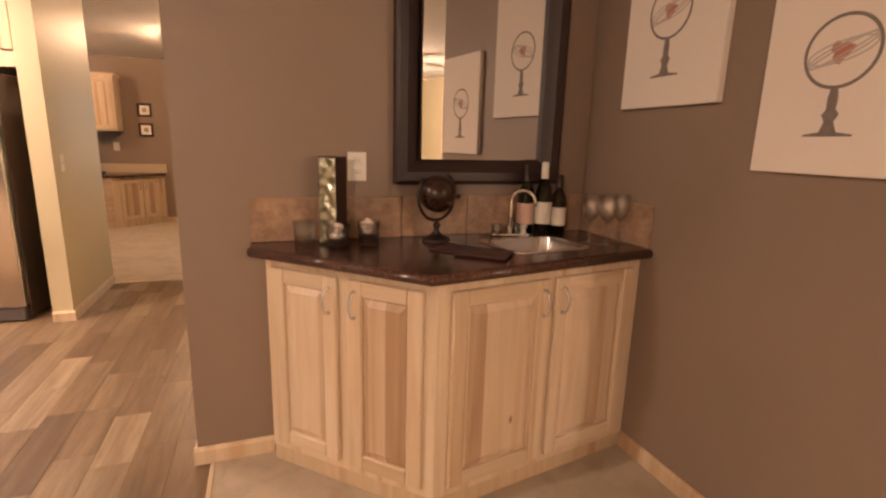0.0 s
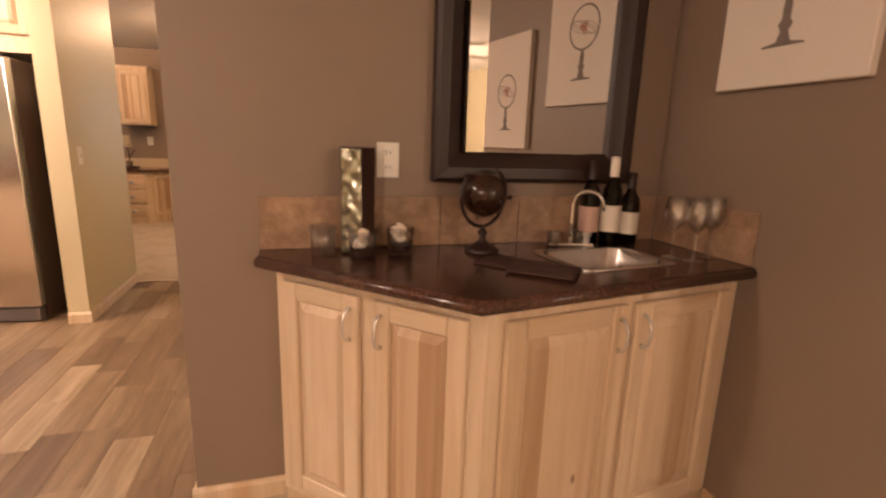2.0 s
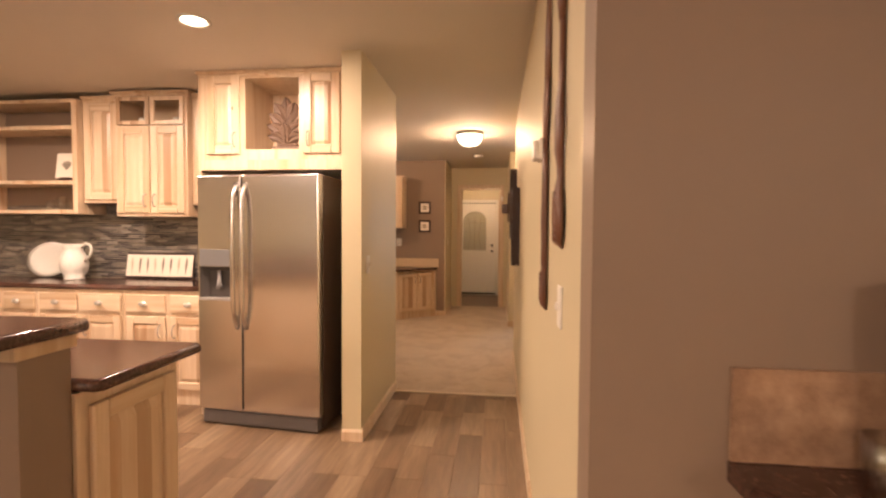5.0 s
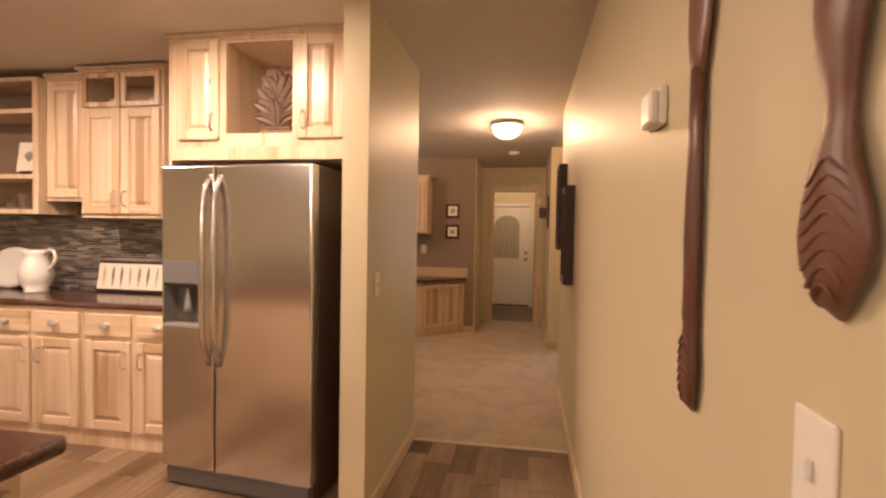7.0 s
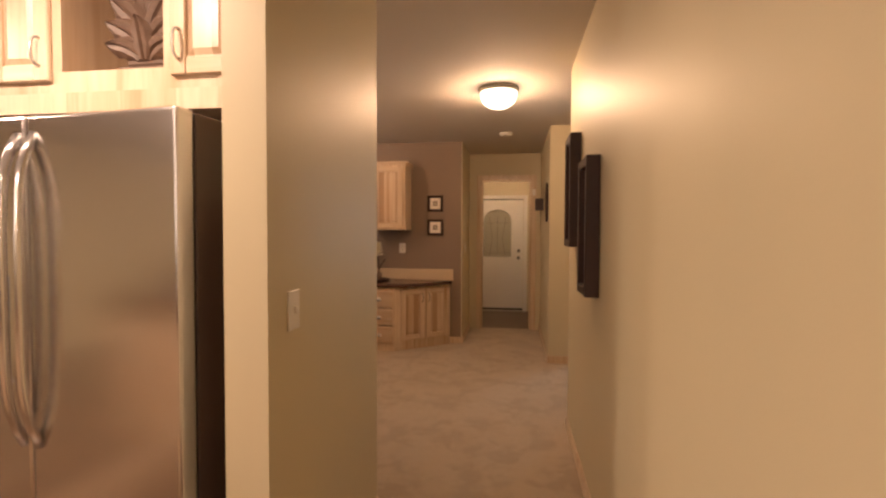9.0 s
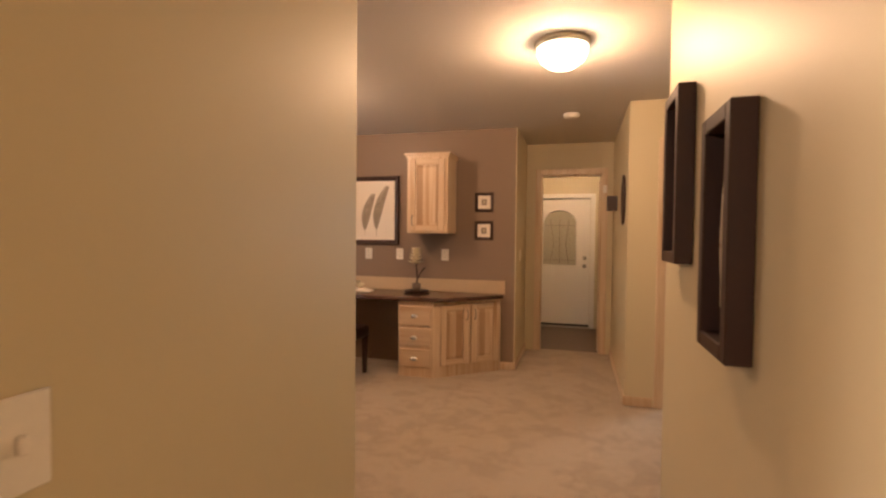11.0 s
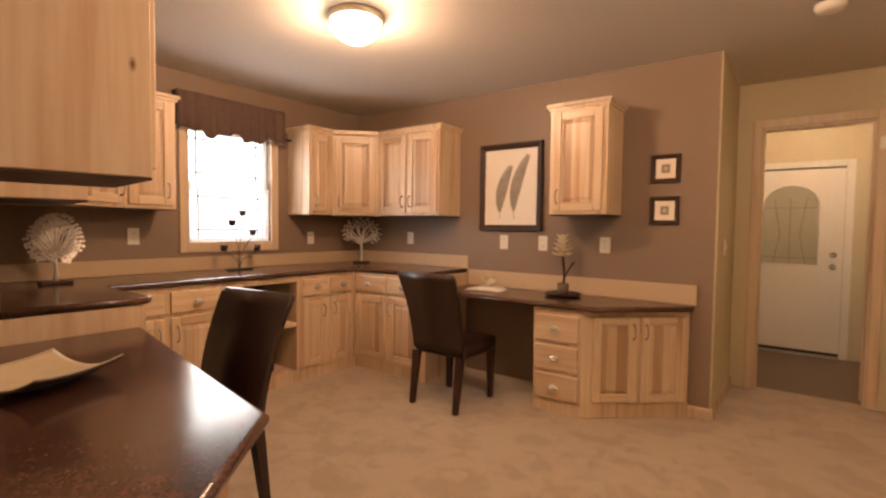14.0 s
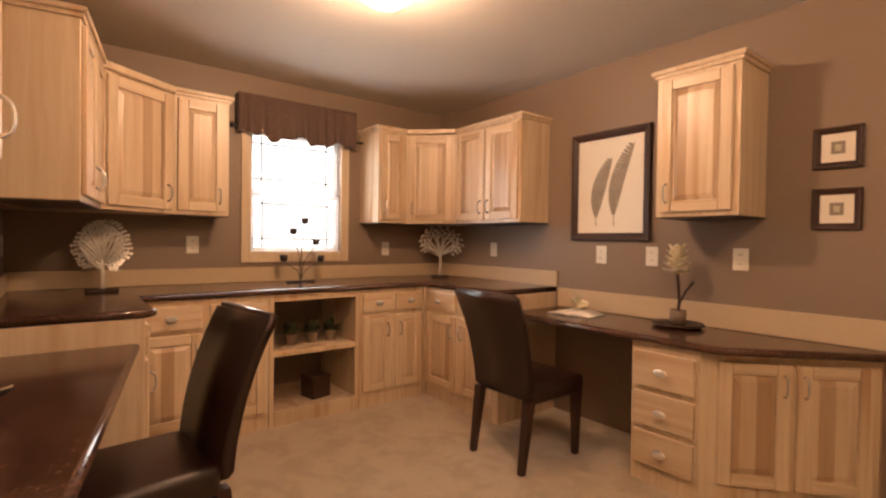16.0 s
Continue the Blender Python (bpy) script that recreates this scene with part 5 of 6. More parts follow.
def wine_glass_mesh():
    bm = B()
    lathe(bm, [(0, 0.002), (0.034, 0.0), (0.034, 0.002), (0.006, 0.007), (0.0055, 0.02), (0.0050, 0.085), (0.008, 0.095), (0.027, 0.115), (0.037, 0.145), (0.036, 0.175), (0.031, 0.205), (0.0298, 0.205), (0.0345, 0.175), (0.0355, 0.145), (0.026, 0.117), (0.006, 0.098), (0, 0.097)], 24)
    return mesh_of("wine_glass", smooth(bm), DRINK)


WG = wine_glass_mesh()
for gx, gy in ((1.42, 1.605), (1.465, 1.555), (1.553, 1.585)):
    g = tagged(new("wine_glass", WG), "clear stemmed wine glass on the bar", "wine glass", "wine glasses")
    g.matrix_basis = pose(gx, gy, ZB)


def tumbler_mesh(r, h):
    bm = B()
    lathe(bm, [(0, 0.0), (r * 0.85, 0.0), (r, h), (r - 0.003, h), (r * 0.80, 0.008), (0, 0.008)], 24)
    return bm


tb = thing("tumbler", "clear glass tumbler with crystal facets", "glass", pose(0.278, 1.81, ZB), bm=smooth(tumbler_mesh(0.042, 0.095)), material=DRINK)
for gx, gy in ((1.10, 1.835), (1.205, 1.845)):
    thing("shot_tumbler", "small frosted glass tumbler by the faucet", "glass", pose(gx, gy, ZB), "small tumblers", smooth(tumbler_mesh(0.028, 0.055)), thin_glass("frosted_glass", (0.85, 0.8, 0.75), 0.5))
for gx, gy in ((0.393, 1.735), (0.520, 1.79)):
    c = thing("candle_glass", "glass cup of white potpourri over dark stones", "glass", pose(gx, gy, ZB), "potpourri cups")
    part("glass_cup", smooth(tumbler_mesh(0.046, 0.09)), DRINK, c)
    bm = B()
    lathe(bm, [(0, 0.012), (0.037, 0.012), (0.040, 0.034), (0, 0.036)], 18)
    part("dark_stones", bm, BLACK, c)
    bm = B()
    random.seed(int(gx * 1000))
    for i in range(16):
        a, r, z = random.uniform(0, 6.28), random.uniform(0, 0.026), random.uniform(0.044, 0.09)
        bmesh.ops.create_icosphere(bm, subdivisions=1, radius=random.uniform(0.011, 0.016), matrix=Matrix.Translation((r * math.cos(a), r * math.sin(a), z)))
    part("potpourri", smooth(bm), POTPOURRI, c)

tw = thing("decorative_tower", "tall square vase with a hammered silver-green face and dark sides", "vase", pose(0.392, 1.835, ZB, 0, 0, 50))
part("body", boxes((-0.038, 0.038, -0.038, 0.038, 0, 0.335), bev=0.002), DARK_WOOD, tw)
bm = B()
nz, ny = 42, 10
grid = [[bm.verts.new((-0.0385 - 0.0055 - 0.008 * noise.noise(Vector((j * 0.38, i * 0.30, 1.7))), -0.037 + 0.074 * j / ny, 0.003 + 0.329 * i / nz)) for j in range(ny + 1)] for i in range(nz + 1)]
for i in range(nz):
    for j in range(ny):
        bm.faces.new((grid[i][j], grid[i + 1][j], grid[i + 1][j + 1], grid[i][j + 1]))
ext = bmesh.ops.extrude_face_region(bm, geom=bm.faces[:])
for v in [q for q in ext["geom"] if isinstance(q, bmesh.types.BMVert)]:
    v.co.x = -0.0382
bmesh.ops.recalc_face_normals(bm, faces=bm.faces[:])
part("hammered_face", smooth(bm), GREEN_METAL, tw, "hammered silver-green face")


def globe():
    g = thing("desk_globe", "dark antique globe on a turned black stand", "globe", pose(0.80, 1.785, ZB, 0, 0, 25))
    bm = B()
    lathe(bm, [(0, 0), (0.058, 0), (0.06, 0.008), (0.045, 0.018), (0.028, 0.026), (0.014, 0.04), (0.010, 0.055), (0.017, 0.066), (0.010, 0.078), (0, 0.082)], 24)
    part("base", smooth(bm), BLACK, g)
    bm = B()
    bmesh.ops.create_uvsphere(bm, u_segments=32, v_segments=20, radius=0.076, matrix=Matrix.Translation((0, 0, 0.195)))
    part("sphere", smooth(bm), plain("dark_globe_map", (0.060, 0.026, 0.016), 0.10, 0.0, 0.03, 11, 0.95), g)
    bm = B()
    tube(bm, [(0.103 * math.sin(a), 0, 0.19 + 0.103 * math.cos(a)) for a in [math.pi * i / 24 * 1.55 + 0.55 for i in range(25)]], 0.0065, 6)
    part("meridian_ring", smooth(bm), BLACK, g)
    for side in (-1, 1):
        bm = B()
        a = 0.55 if side > 0 else 0.55 + math.pi * 1.55
        tube(bm, [(0.103 * math.sin(a), 0, 0.19 + 0.103 * math.cos(a)), (0.08 * math.sin(a), 0, 0.19 + 0.08 * math.cos(a))], 0.004, 6)
        part("pivot", bm, BLACK, g)
    bm = B()
    tube(bm, [(0.10, 0, 0.17), (0.125, 0.0, 0.175)], 0.004, 6)
    bmesh.ops.create_icosphere(bm, subdivisions=1, radius=0.010, matrix=Matrix.Translation((0.13, 0, 0.176)))
    part("pointer", bm, DARK_WOOD, g)


globe()


def sink():
    m = pose(SINK[0], SINK[1], ZB, 0, 0, SINK[2])
    s = thing("bar_sink", "small stainless steel drop-in bar sink", "sink", m)
    w, d, h = 0.19, 0.15, 0.012
    bm = B()
    rows = []
    for k, (sx, sy, z) in enumerate(((w, d, 0.0), (w, d, 0.004), (w - 0.012, d - 0.012, 0.006), (w - 0.022, d - 0.022, 0.003), (w - 0.030, d - 0.030, 0.0015))):
        ring = []
        for q in range(4):
            for t in range(5):
                a = math.pi / 2 * (q + t / 4)
                r = 0.045
                sxn = 1 if q in (0, 3) else -1
                syn = 1 if q in (0, 1) else -1
                ring.append(bm.verts.new((sxn * (sx - r) + r * math.cos(a), syn * (sy - r) + r * math.sin(a), z)))
        rows.append(ring)
    n = len(rows[0])
    for a, b in zip(rows, rows[1:]):
        for i in range(n):
            bm.faces.new((a[i], a[(i + 1) % n], b[(i + 1) % n], b[i]))
    part("rim", smooth(bm), STEEL, s)
    bm = B()
    ring0 = None
    for sx, sy, z in ((w - 0.030, d - 0.030, 0.0015), (w - 0.036, d - 0.036, -0.02), (w - 0.05, d - 0.05, -0.11), (w - 0.09, d - 0.08, -0.125)):
        ring = []
        for q in range(4):
            for t in range(5):
                a = math.pi / 2 * (q + t / 4)
                sxn = 1 if q in (0, 3) else -1
                syn = 1 if q in (0, 1) else -1
                ring.append(bm.verts.new((sxn * (sx - 0.045) + 0.045 * math.cos(a), syn * (sy - 0.045) + 0.045 * math.sin(a), z)))
        if ring0:
            for i in range(n):
                bm.faces.new((ring0[i], ring0[(i + 1) % n], ring[(i + 1) % n], ring[i]))
        ring0 = ring
    bm.faces.new(ring0)
    part("basin", smooth(bm), STEEL, s)
    bm = B()
    lathe(bm, [(0.0, 0.001), (0.022, 0.001), (0.025, 0.004), (0.018, 0.002), (0, 0.0015)], 18)
    part("drain", bm, CHROME, s, "", pose(0, 0, -0.1255))


sink()
POLISHED = plain("polished_chrome", (0.90, 0.88, 0.86), 0.07, 1.0, 0.0, 5, 0.0)
fc = thing("bar_faucet", "chrome gooseneck bar faucet", "faucet", pose(1.16, 1.825, ZB, 0, 0, -10))
bm = B()
box(bm, -0.085, 0.085, -0.024, 0.024, 0, 0.014, 0.005, 2)
part("base_plate", bm, POLISHED, fc)
bm = B()
arc = [(0, 0.0, 0.012), (0, 0, 0.09), (0.0, 0, 0.15)] + [(0.045 - 0.045 * math.cos(a), -0.028 * (1 - math.cos(a)), 0.155 + 0.05 * math.sin(a)) for a in [math.pi * i / 10 for i in range(11)]] + [(0.092, -0.056, 0.14)]
tube(bm, arc, [0.013, 0.0085] + [0.0072] * (len(arc) - 2), 10)
part("spout", smooth(bm), POLISHED, fc)
for hx in (-0.062, 0.062):
    bm = B()
    lathe(bm, [(0.014, 0.012), (0.012, 0.035), (0.018, 0.042), (0.016, 0.052), (0, 0.054)], 14, hx, 0)
    part("handle", smooth(bm), CHROME, fc)
random.seed(5)
for i, (nx, ny, a) in enumerate(((0.83, 1.60, -52), (0.885, 1.50, -40))):
    bm = B()
    bmesh.ops.create_grid(bm, x_segments=14, y_segments=14, size=0.095)
    for v in bm.verts:
        v.co.z = 0.006 + 0.004 * noise.noise(Vector((v.co.x * 22 + i * 9, v.co.y * 22, 0.3))) + 0.004 * i
        v.co.y *= 0.75
    r = bmesh.ops.extrude_face_region(bm, geom=bm.faces[:])
    for v in [g for g in r["geom"] if isinstance(g, bmesh.types.BMVert)]:
        v.co.z = 0.001 + 0.004 * i
    bmesh.ops.recalc_face_normals(bm, faces=bm.faces[:])
    thing("cloth_napkin", "dark brown folded cloth napkin on the bar", "napkin", pose(nx, ny, ZB, 0, 0, a), "cloth napkins", smooth(bm), BROWN_CLOTH)

# ---- kitchen cabinets and things ----
UY = 4.60


def over_fridge():
    x0, x1, y, z0, z1 = -2.425, XH - 0.127, 4.24, 1.752, 2.427
    w = x1 - x0
    c = thing("refrigerator_cabinet", "light hickory cabinet with an open niche above the refrigerator", "cabinet", pose(x0, y, 0))
    nx0, nx1, nz0, nz1 = 0.33, 0.72, 1.893, 2.385
    for r in ((0, nx0, 0, 0.655, z0 + 0.07, z1), (nx1, w, 0, 0.655, z0 + 0.07, z1), (nx0, nx1, 0, 0.655, z0 + 0.07, nz0), (nx0, nx1, 0, 0.655, nz1, z1), (0, w, 0.0, 0.655, z0, z0 + 0.07)):
        part("body", boxes(r), HICKORY_FRAME, c)
    part("niche_back", boxes((nx0, nx1, 0.42, 0.43, nz0, nz1)), HICKORY_FRAME, c)
    bm = B()
    crown(bm, lambda o: [(-o, -o), (w, -o), (w, 0.655), (-o, 0.655)], z1 + 0.0)
    part("cornice", bm, HICKORY_FRAME, c)
    front(c, "door", 0.05, 0.295, 1.86, 2.405, "r", 0.0, True)
    front(c, "door", 0.755, 1.015, 1.86, 2.405, "l", 0.0, True)
    part("side_panel", boxes((-0.02, -0.001, 0.0, 0.655, 0.0, z1)), HICKORY_FRAME, c)


over_fridge()


LEAF_WOOD = plain("aged_brown_resin", (0.19, 0.118, 0.082), 0.55, 0, 0.6, 45, 0.5)


def leaf_sculpture(x, y, z):
    """An acanthus: a stepped foot, pairs of lobed leaves in tiers and a tall middle leaf."""
    s = thing("leaf_sculpture", "carved dark brown acanthus leaf sculpture on a stepped foot", "sculpture", pose(x, y, z))
    bm = B()
    box(bm, -0.105, 0.105, -0.04, 0.04, 0, 0.03, 0.006)
    box(bm, -0.075, 0.075, -0.032, 0.032, 0.03, 0.055, 0.008)
    part("base", bm, LEAF_WOOD, s)

    def leaf(root, lean, length, width, fore):
        """A pointed blade, ridged down the middle, its tip curling forward."""
        bm = B()
        n, grid = 9, []
        for i in range(n + 1):
            t = i / n
            a = radians(lean) * (0.45 + 0.55 * t)
            cx, cz = root[0] + length * t * math.sin(a), root[1] + length * t * math.cos(a)
            w = width * (0.35 + 0.65 * math.sin(math.pi * min(1.0, 0.12 + t * 0.72))) * (1.0 if t < 0.72 else math.sqrt(max(0.02, 1.0 - ((t - 0.72) / 0.285) ** 2)))
            w *= 1.0 + 0.08 * math.cos(t * 19)
            tx, tz = math.cos(a), -math.sin(a)
            y = -fore - 0.022 * math.sin(math.pi * t * 0.55) - 0.016 * t ** 4
            grid.append([bm.verts.new((cx + k * w * tx, y - h, cz + k * w * tz)) for k, h in ((-1, -0.012), (-0.55, 0.008), (-0.15, 0.004), (0, 0.014), (0.15, 0.004), (0.55, 0.008), (1, -0.012))])
        for p, q in zip(grid, grid[1:]):
            for k in range(6):
                bm.faces.new((p[k], p[k + 1], q[k + 1], q[k]))
        r = bmesh.ops.extrude_face_region(bm, geom=bm.faces[:])
        for v in [g for g in r["geom"] if isinstance(g, bmesh.types.BMVert)]:
            v.co.y += 0.012
        bmesh.ops.recalc_face_normals(bm, faces=bm.faces[:])
        part("leaf", bm, LEAF_WOOD, s)

    leaf((0, 0.07), 0, 0.30, 0.058, 0.0)
    for k, (z0, lean, length, width) in enumerate(((0.185, 24, 0.155, 0.052), (0.135, 38, 0.155, 0.052), (0.09, 52, 0.140, 0.050), (0.055, 68, 0.115, 0.044))):
        for side in (-1, 1):
            leaf((side * 0.012, z0), side * lean, length, width, 0.012 + 0.006 * k)
    leaf((0, 0.05), 0, 0.14, 0.042, 0.036)


leaf_sculpture(-1.825, 4.335, 1.8935)


def kitchen_wall():
    lab = "light hickory kitchen wall cabinet"
    g = "kitchen wall cabinets"
    # glazed double unit
    c = thing("glazed_cabinet", "light hickory wall cabinet with small glass doors above", "cabinet", pose(-3.39, UY, 0), g)
    w, d, z0, z1, zg = 0.615, KY - UY, 1.435, 2.40, 2.165
    for r in ((0, 0.02, 0, d, z0, z1), (w - 0.02, w, 0, d, z0, z1), (0.02, w - 0.02, 0, d, z0, zg - 0.01), (0.02, w - 0.02, d - 0.01, d, zg, z1), (0.02, w - 0.02, 0, d, z1 - 0.02, z1)):
        part("body", boxes(r), HICKORY_FRAME, c)
    front(c, "door", 0.02, 0.302, z0 + 0.025, zg - 0.02, "r", 0, True)
    front(c, "door", 0.313, 0.595, z0 + 0.025, zg - 0.02, "l", 0, True)
    for a in (0.02, 0.313):
        bm = B()
        q0, q1, s = zg - 0.005, z1 - 0.02, 0.032
        for r in ((a, a + s, -0.02, 0, q0, q1), (a + 0.282 - s, a + 0.282, -0.02, 0, q0, q1), (a + s, a + 0.282 - s, -0.0195, 0, q0, q0 + s), (a + s, a + 0.282 - s, -0.0195, 0, q1 - s, q1)):
            box(bm, *r, 0.003)
        gd = part("glass_door", bm, HICKORY, c)
        p = part("pane", boxes((a + s, a + 0.282 - s, -0.012, -0.009, q0 + s, q1 - s)), GLASS, gd)
        p.visible_shadow = False
    bm = B()
    crown(bm, lambda o: [(-o, -o), (w + o, -o), (w + o, d), (-o, d)], z1 + 0.015)
    part("cornice", bm, HICKORY_FRAME, c)
    for mx in (-3.22, -2.92):
        mug = thing("mug", "white ceramic mug inside the glazed cabinet", "mug", pose(mx, UY + 0.10, zg - 0.0095), "white mugs")
        bm = B()
        lathe(bm, [(0, 0.0), (0.035, 0.0), (0.038, 0.08), (0.034, 0.08), (0.031, 0.006), (0, 0.006)], 20)
        part("cup", smooth(bm), WHITE_PAINT, mug)
        bm = B()
        tube(bm, [(0.036 + 0.022 * math.sin(a), 0, 0.042 + 0.025 * math.cos(a)) for a in [math.pi * i / 8 for i in range(9)]], 0.005, 6)
        part("handle", smooth(bm), WHITE_PAINT, mug)
    wall_cabinet(0.335, pose(-3.73, UY + 0.06, 0), [(0.02, 0.315, "")], lab, KY - UY - 0.06, 1.545, 2.38, False, False, g)
    wall_cabinet(0.395, pose(-2.773, UY + 0.06, 0), [(0.03, 0.19, "r"), (0.205, 0.37, "")], lab, KY - UY - 0.06, 1.53, 2.38, False, False, g)
    # open shelves
    x0, x1 = -4.75, -3.735
    s = thing("open_wall_shelf", "open hickory wall shelf unit, half filled", "shelf", pose(x0, UY, 0))
    w = x1 - x0
    for r in ((0, 0.045, 0, d, 1.455, 2.38), (w - 0.045, w, 0, d, 1.455, 2.38)):
        part("side_panel", boxes(r, bev=0.002), HICKORY_FRAME, s)
    for z in (1.455, 1.695, 2.14, 2.355):
        part("shelf", boxes((0.045, w - 0.045, 0.0, d - 0.005, z, z + 0.03), bev=0.002), HICKORY_FRAME, s)
    part("back_panel", boxes((0.045, w - 0.045, d - 0.005, d, 1.455, 2.385)), TAUPE, s)
    pl = thing("plaque", "white square plaque with a grey plant motif", "picture", pose(-3.93, UY + 0.10, 1.7255, -8, 0, 0))
    part("panel", boxes((-0.10, 0.10, -0.012, 0, 0.03, 0.24), bev=0.003), LABEL, pl)
    part("stand", boxes((-0.05, 0.05, -0.03, 0.03, 0.0, 0.03), bev=0.004), DARK_WOOD, pl)
    bm = B()
    for k in range(7):
        a = radians(-60 + 20 * k)
        tube(bm, [(0, -0.013, 0.10), (0.05 * math.sin(a), -0.013, 0.12 + 0.055 * math.cos(a))], 0.006, 5, 0.3)
    part("printed_plant", bm, GREY_FEATHER, pl)
    for k, sx in enumerate((-4.10, -4.0, -3.91, -3.83)):
        gl = thing("shelf_glass", "clear drinking glass on the shelf", "glass", pose(sx, UY + 0.12, 1.4855), "shelf glasses", smooth(tumbler_mesh(0.034, 0.085 + 0.03 * (k % 2))), DRINK)


kitchen_wall()


def mosaic():
    m, ns, ls, b = mat("glass_mosaic")
    geo = ns.new("ShaderNodeNewGeometry")
    r = ramp(ns, (0.0, (0.05, 0.045, 0.045)), (0.4, (0.11, 0.10, 0.095)), (0.75, (0.20, 0.17, 0.14)), (1.0, (0.30, 0.27, 0.23)))
    ls.new(geo.outputs["Random Per Island"], r.inputs[0])
    ls.new(r.outputs[0], b.inputs["Base Color"])
    b.inputs["Roughness"].default_value = 0.07
    b.inputs["Specular IOR Level"].default_value = 0.8
    bm = B()
    random.seed(11)
    z, row = 0.908, 0
    while z < 1.53:
        x = -5.2 - (row % 3) * 0.035
        while x < -2.46:
            t = random.uniform(-0.0030, 0.0030)
            y = KY - 0.008 + random.uniform(-0.0008, 0.0008)
            vs = [bm.verts.new(p) for p in ((x, y + t, z), (x + 0.098, y - t, z), (x + 0.098, y - t * 0.6, z + 0.0165), (x, y + t * 1.4, z + 0.0165))]
            vb = [bm.verts.new((v.co.x, KY, v.co.z)) for v in vs]
            bm.faces.new(vs)
            for i in range(4):
                bm.faces.new((vs[(i + 1) % 4], vs[i], vb[i], vb[(i + 1) % 4]))
            x += 0.10
        z += 0.0185
        row += 1
    ob = thing("mosaic_backsplash", "grey-brown glossy glass strip mosaic backsplash", "backsplash", bm=bm, material=m, kind="stuff")


mosaic()
ZK = 0.9055


def pitcher():
    p = thing("pitcher", "white ceramic pitcher with a looped handle", "pitcher", pose(-3.885, 4.71, ZK) @ Matrix.Scale(1.16, 4))
    bm = B()
    lathe(bm, [(0, 0), (0.062, 0), (0.066, 0.008), (0.056, 0.018), (0.082, 0.06), (0.092, 0.11), (0.080, 0.165), (0.060, 0.205), (0.060, 0.23), (0.072, 0.255), (0.068, 0.255), (0.054, 0.23), (0.05, 0.2), (0, 0.19)], 28)
    for v in bm.verts:
        if v.co.z > 0.2 and v.co.x < 0:
            v.co.x *= 1 + 0.5 * (v.co.z - 0.2) / 0.055
    part("body", smooth(bm), WHITE_PAINT, p)
    bm = B()
    tube(bm, [(0.06, 0, 0.235), (0.095, 0, 0.262), (0.13, 0, 0.25), (0.142, 0, 0.215), (0.125, 0, 0.17), (0.085, 0, 0.13)], 0.009, 8)
    part("handle", smooth(bm), WHITE_PAINT, p)
    d = thing("serving_platter", "oval white ceramic platter leaning on the wall", "platter", pose(-4.25, 4.82, ZK + 0.002, -14, 0, 0))
    bm = B()
    lathe(bm, [(0, 0.0), (0.10, 0.0), (0.125, 0.012), (0.15, 0.016), (0.152, 0.020), (0.12, 0.018), (0.098, 0.007), (0, 0.007)], 36)
    bmesh.ops.rotate(bm, verts=bm.verts[:], cent=(0, 0, 0), matrix=Matrix.Rotation(radians(90), 3, "X"))
    bmesh.ops.scale(bm, verts=bm.verts[:], vec=(1.42, 1, 1.02))
    bmesh.ops.translate(bm, verts=bm.verts[:], vec=(0, 0, 0.155))
    part("dish", smooth(bm), WHITE_PAINT, d)
    b = thing("feather_board", "long white board with a row of grey feathers", "picture", pose(-3.53, 4.845, ZK + 0.004, -10, 0, 0))
    part("dark_frame", boxes((0, 0.62, 0, 0.012, 0, 0.225), bev=0.002), BLACK, b)
    part("white_panel", boxes((0.005, 0.615, -0.006, 0.0, 0.018, 0.205), bev=0.001), LABEL, b)
    random.seed(8)
    for i in range(8):
        part("printed_feather", feather_mesh(0.13, 0.012, random.uniform(-0.02, 0.02), -0.0065), GREY_FEATHER if i % 3 else FEATHER, b, "", pose(0.06 + i * 0.071, 0, 0.045))


pitcher()


def island():
    w = thing("kitchen_island", "light hickory island with a raised taupe breakfast ledge", "kitchen island")
    xr = -1.512
    part("body", boxes((-3.6, xr, 2.225, 2.66, 0.0, 0.865), bev=0.002), HICKORY_FRAME, w)
    door_leaf("end_panel", 0.36, 0.70, w, pose(xr, 2.265, 0.12, 0, 0, 90))
    part("plinth", boxes((-3.6, xr + 0.012, 2.215, 2.67, 0.0, 0.085), bev=0.003), TRIM, w)
    part("ledge_wall", boxes((-3.6, xr - 0.01, 2.07, 2.222, 0.0, 1.035)), TAUPE, w, "taupe painted ledge wall")
    part("ledge_trim", boxes((-3.6, xr + 0.0, 2.055, 2.235, 1.0, 1.036), bev=0.002), TRIM, w)
    worktop("island_countertop", [(-3.62, 2.224), (-1.455, 2.224), (-1.435, 2.245), (-1.435, 2.70), (-1.455, 2.72), (-3.62, 2.72)], 0.905, "dark speckled laminate island countertop")
    worktop("island_ledge_top", [(-3.62, 1.86), (-1.51, 1.86), (-1.48, 1.90), (-1.48, 2.25), (-1.50, 2.27), (-3.62, 2.27)], 1.077, "dark speckled laminate raised ledge top")


island()

# ---- desk room things ----
MAT_BOARD = paint("mat_board", (0.80, 0.74, 0.66), 0.8, 0.2, 300)
PRINT_INK = plain("soft_grey_print", (0.40, 0.335, 0.265), 0.8, 0, 0.1, 26, 0.55)
fp = framed("feather_picture", "dark framed print of two grey feathers on white", "picture", 0.59, 0.735, 0.05, 0.03, pose(-2.995, YN - 0.001, 1.25), DARK_WOOD, MAT_BOARD)
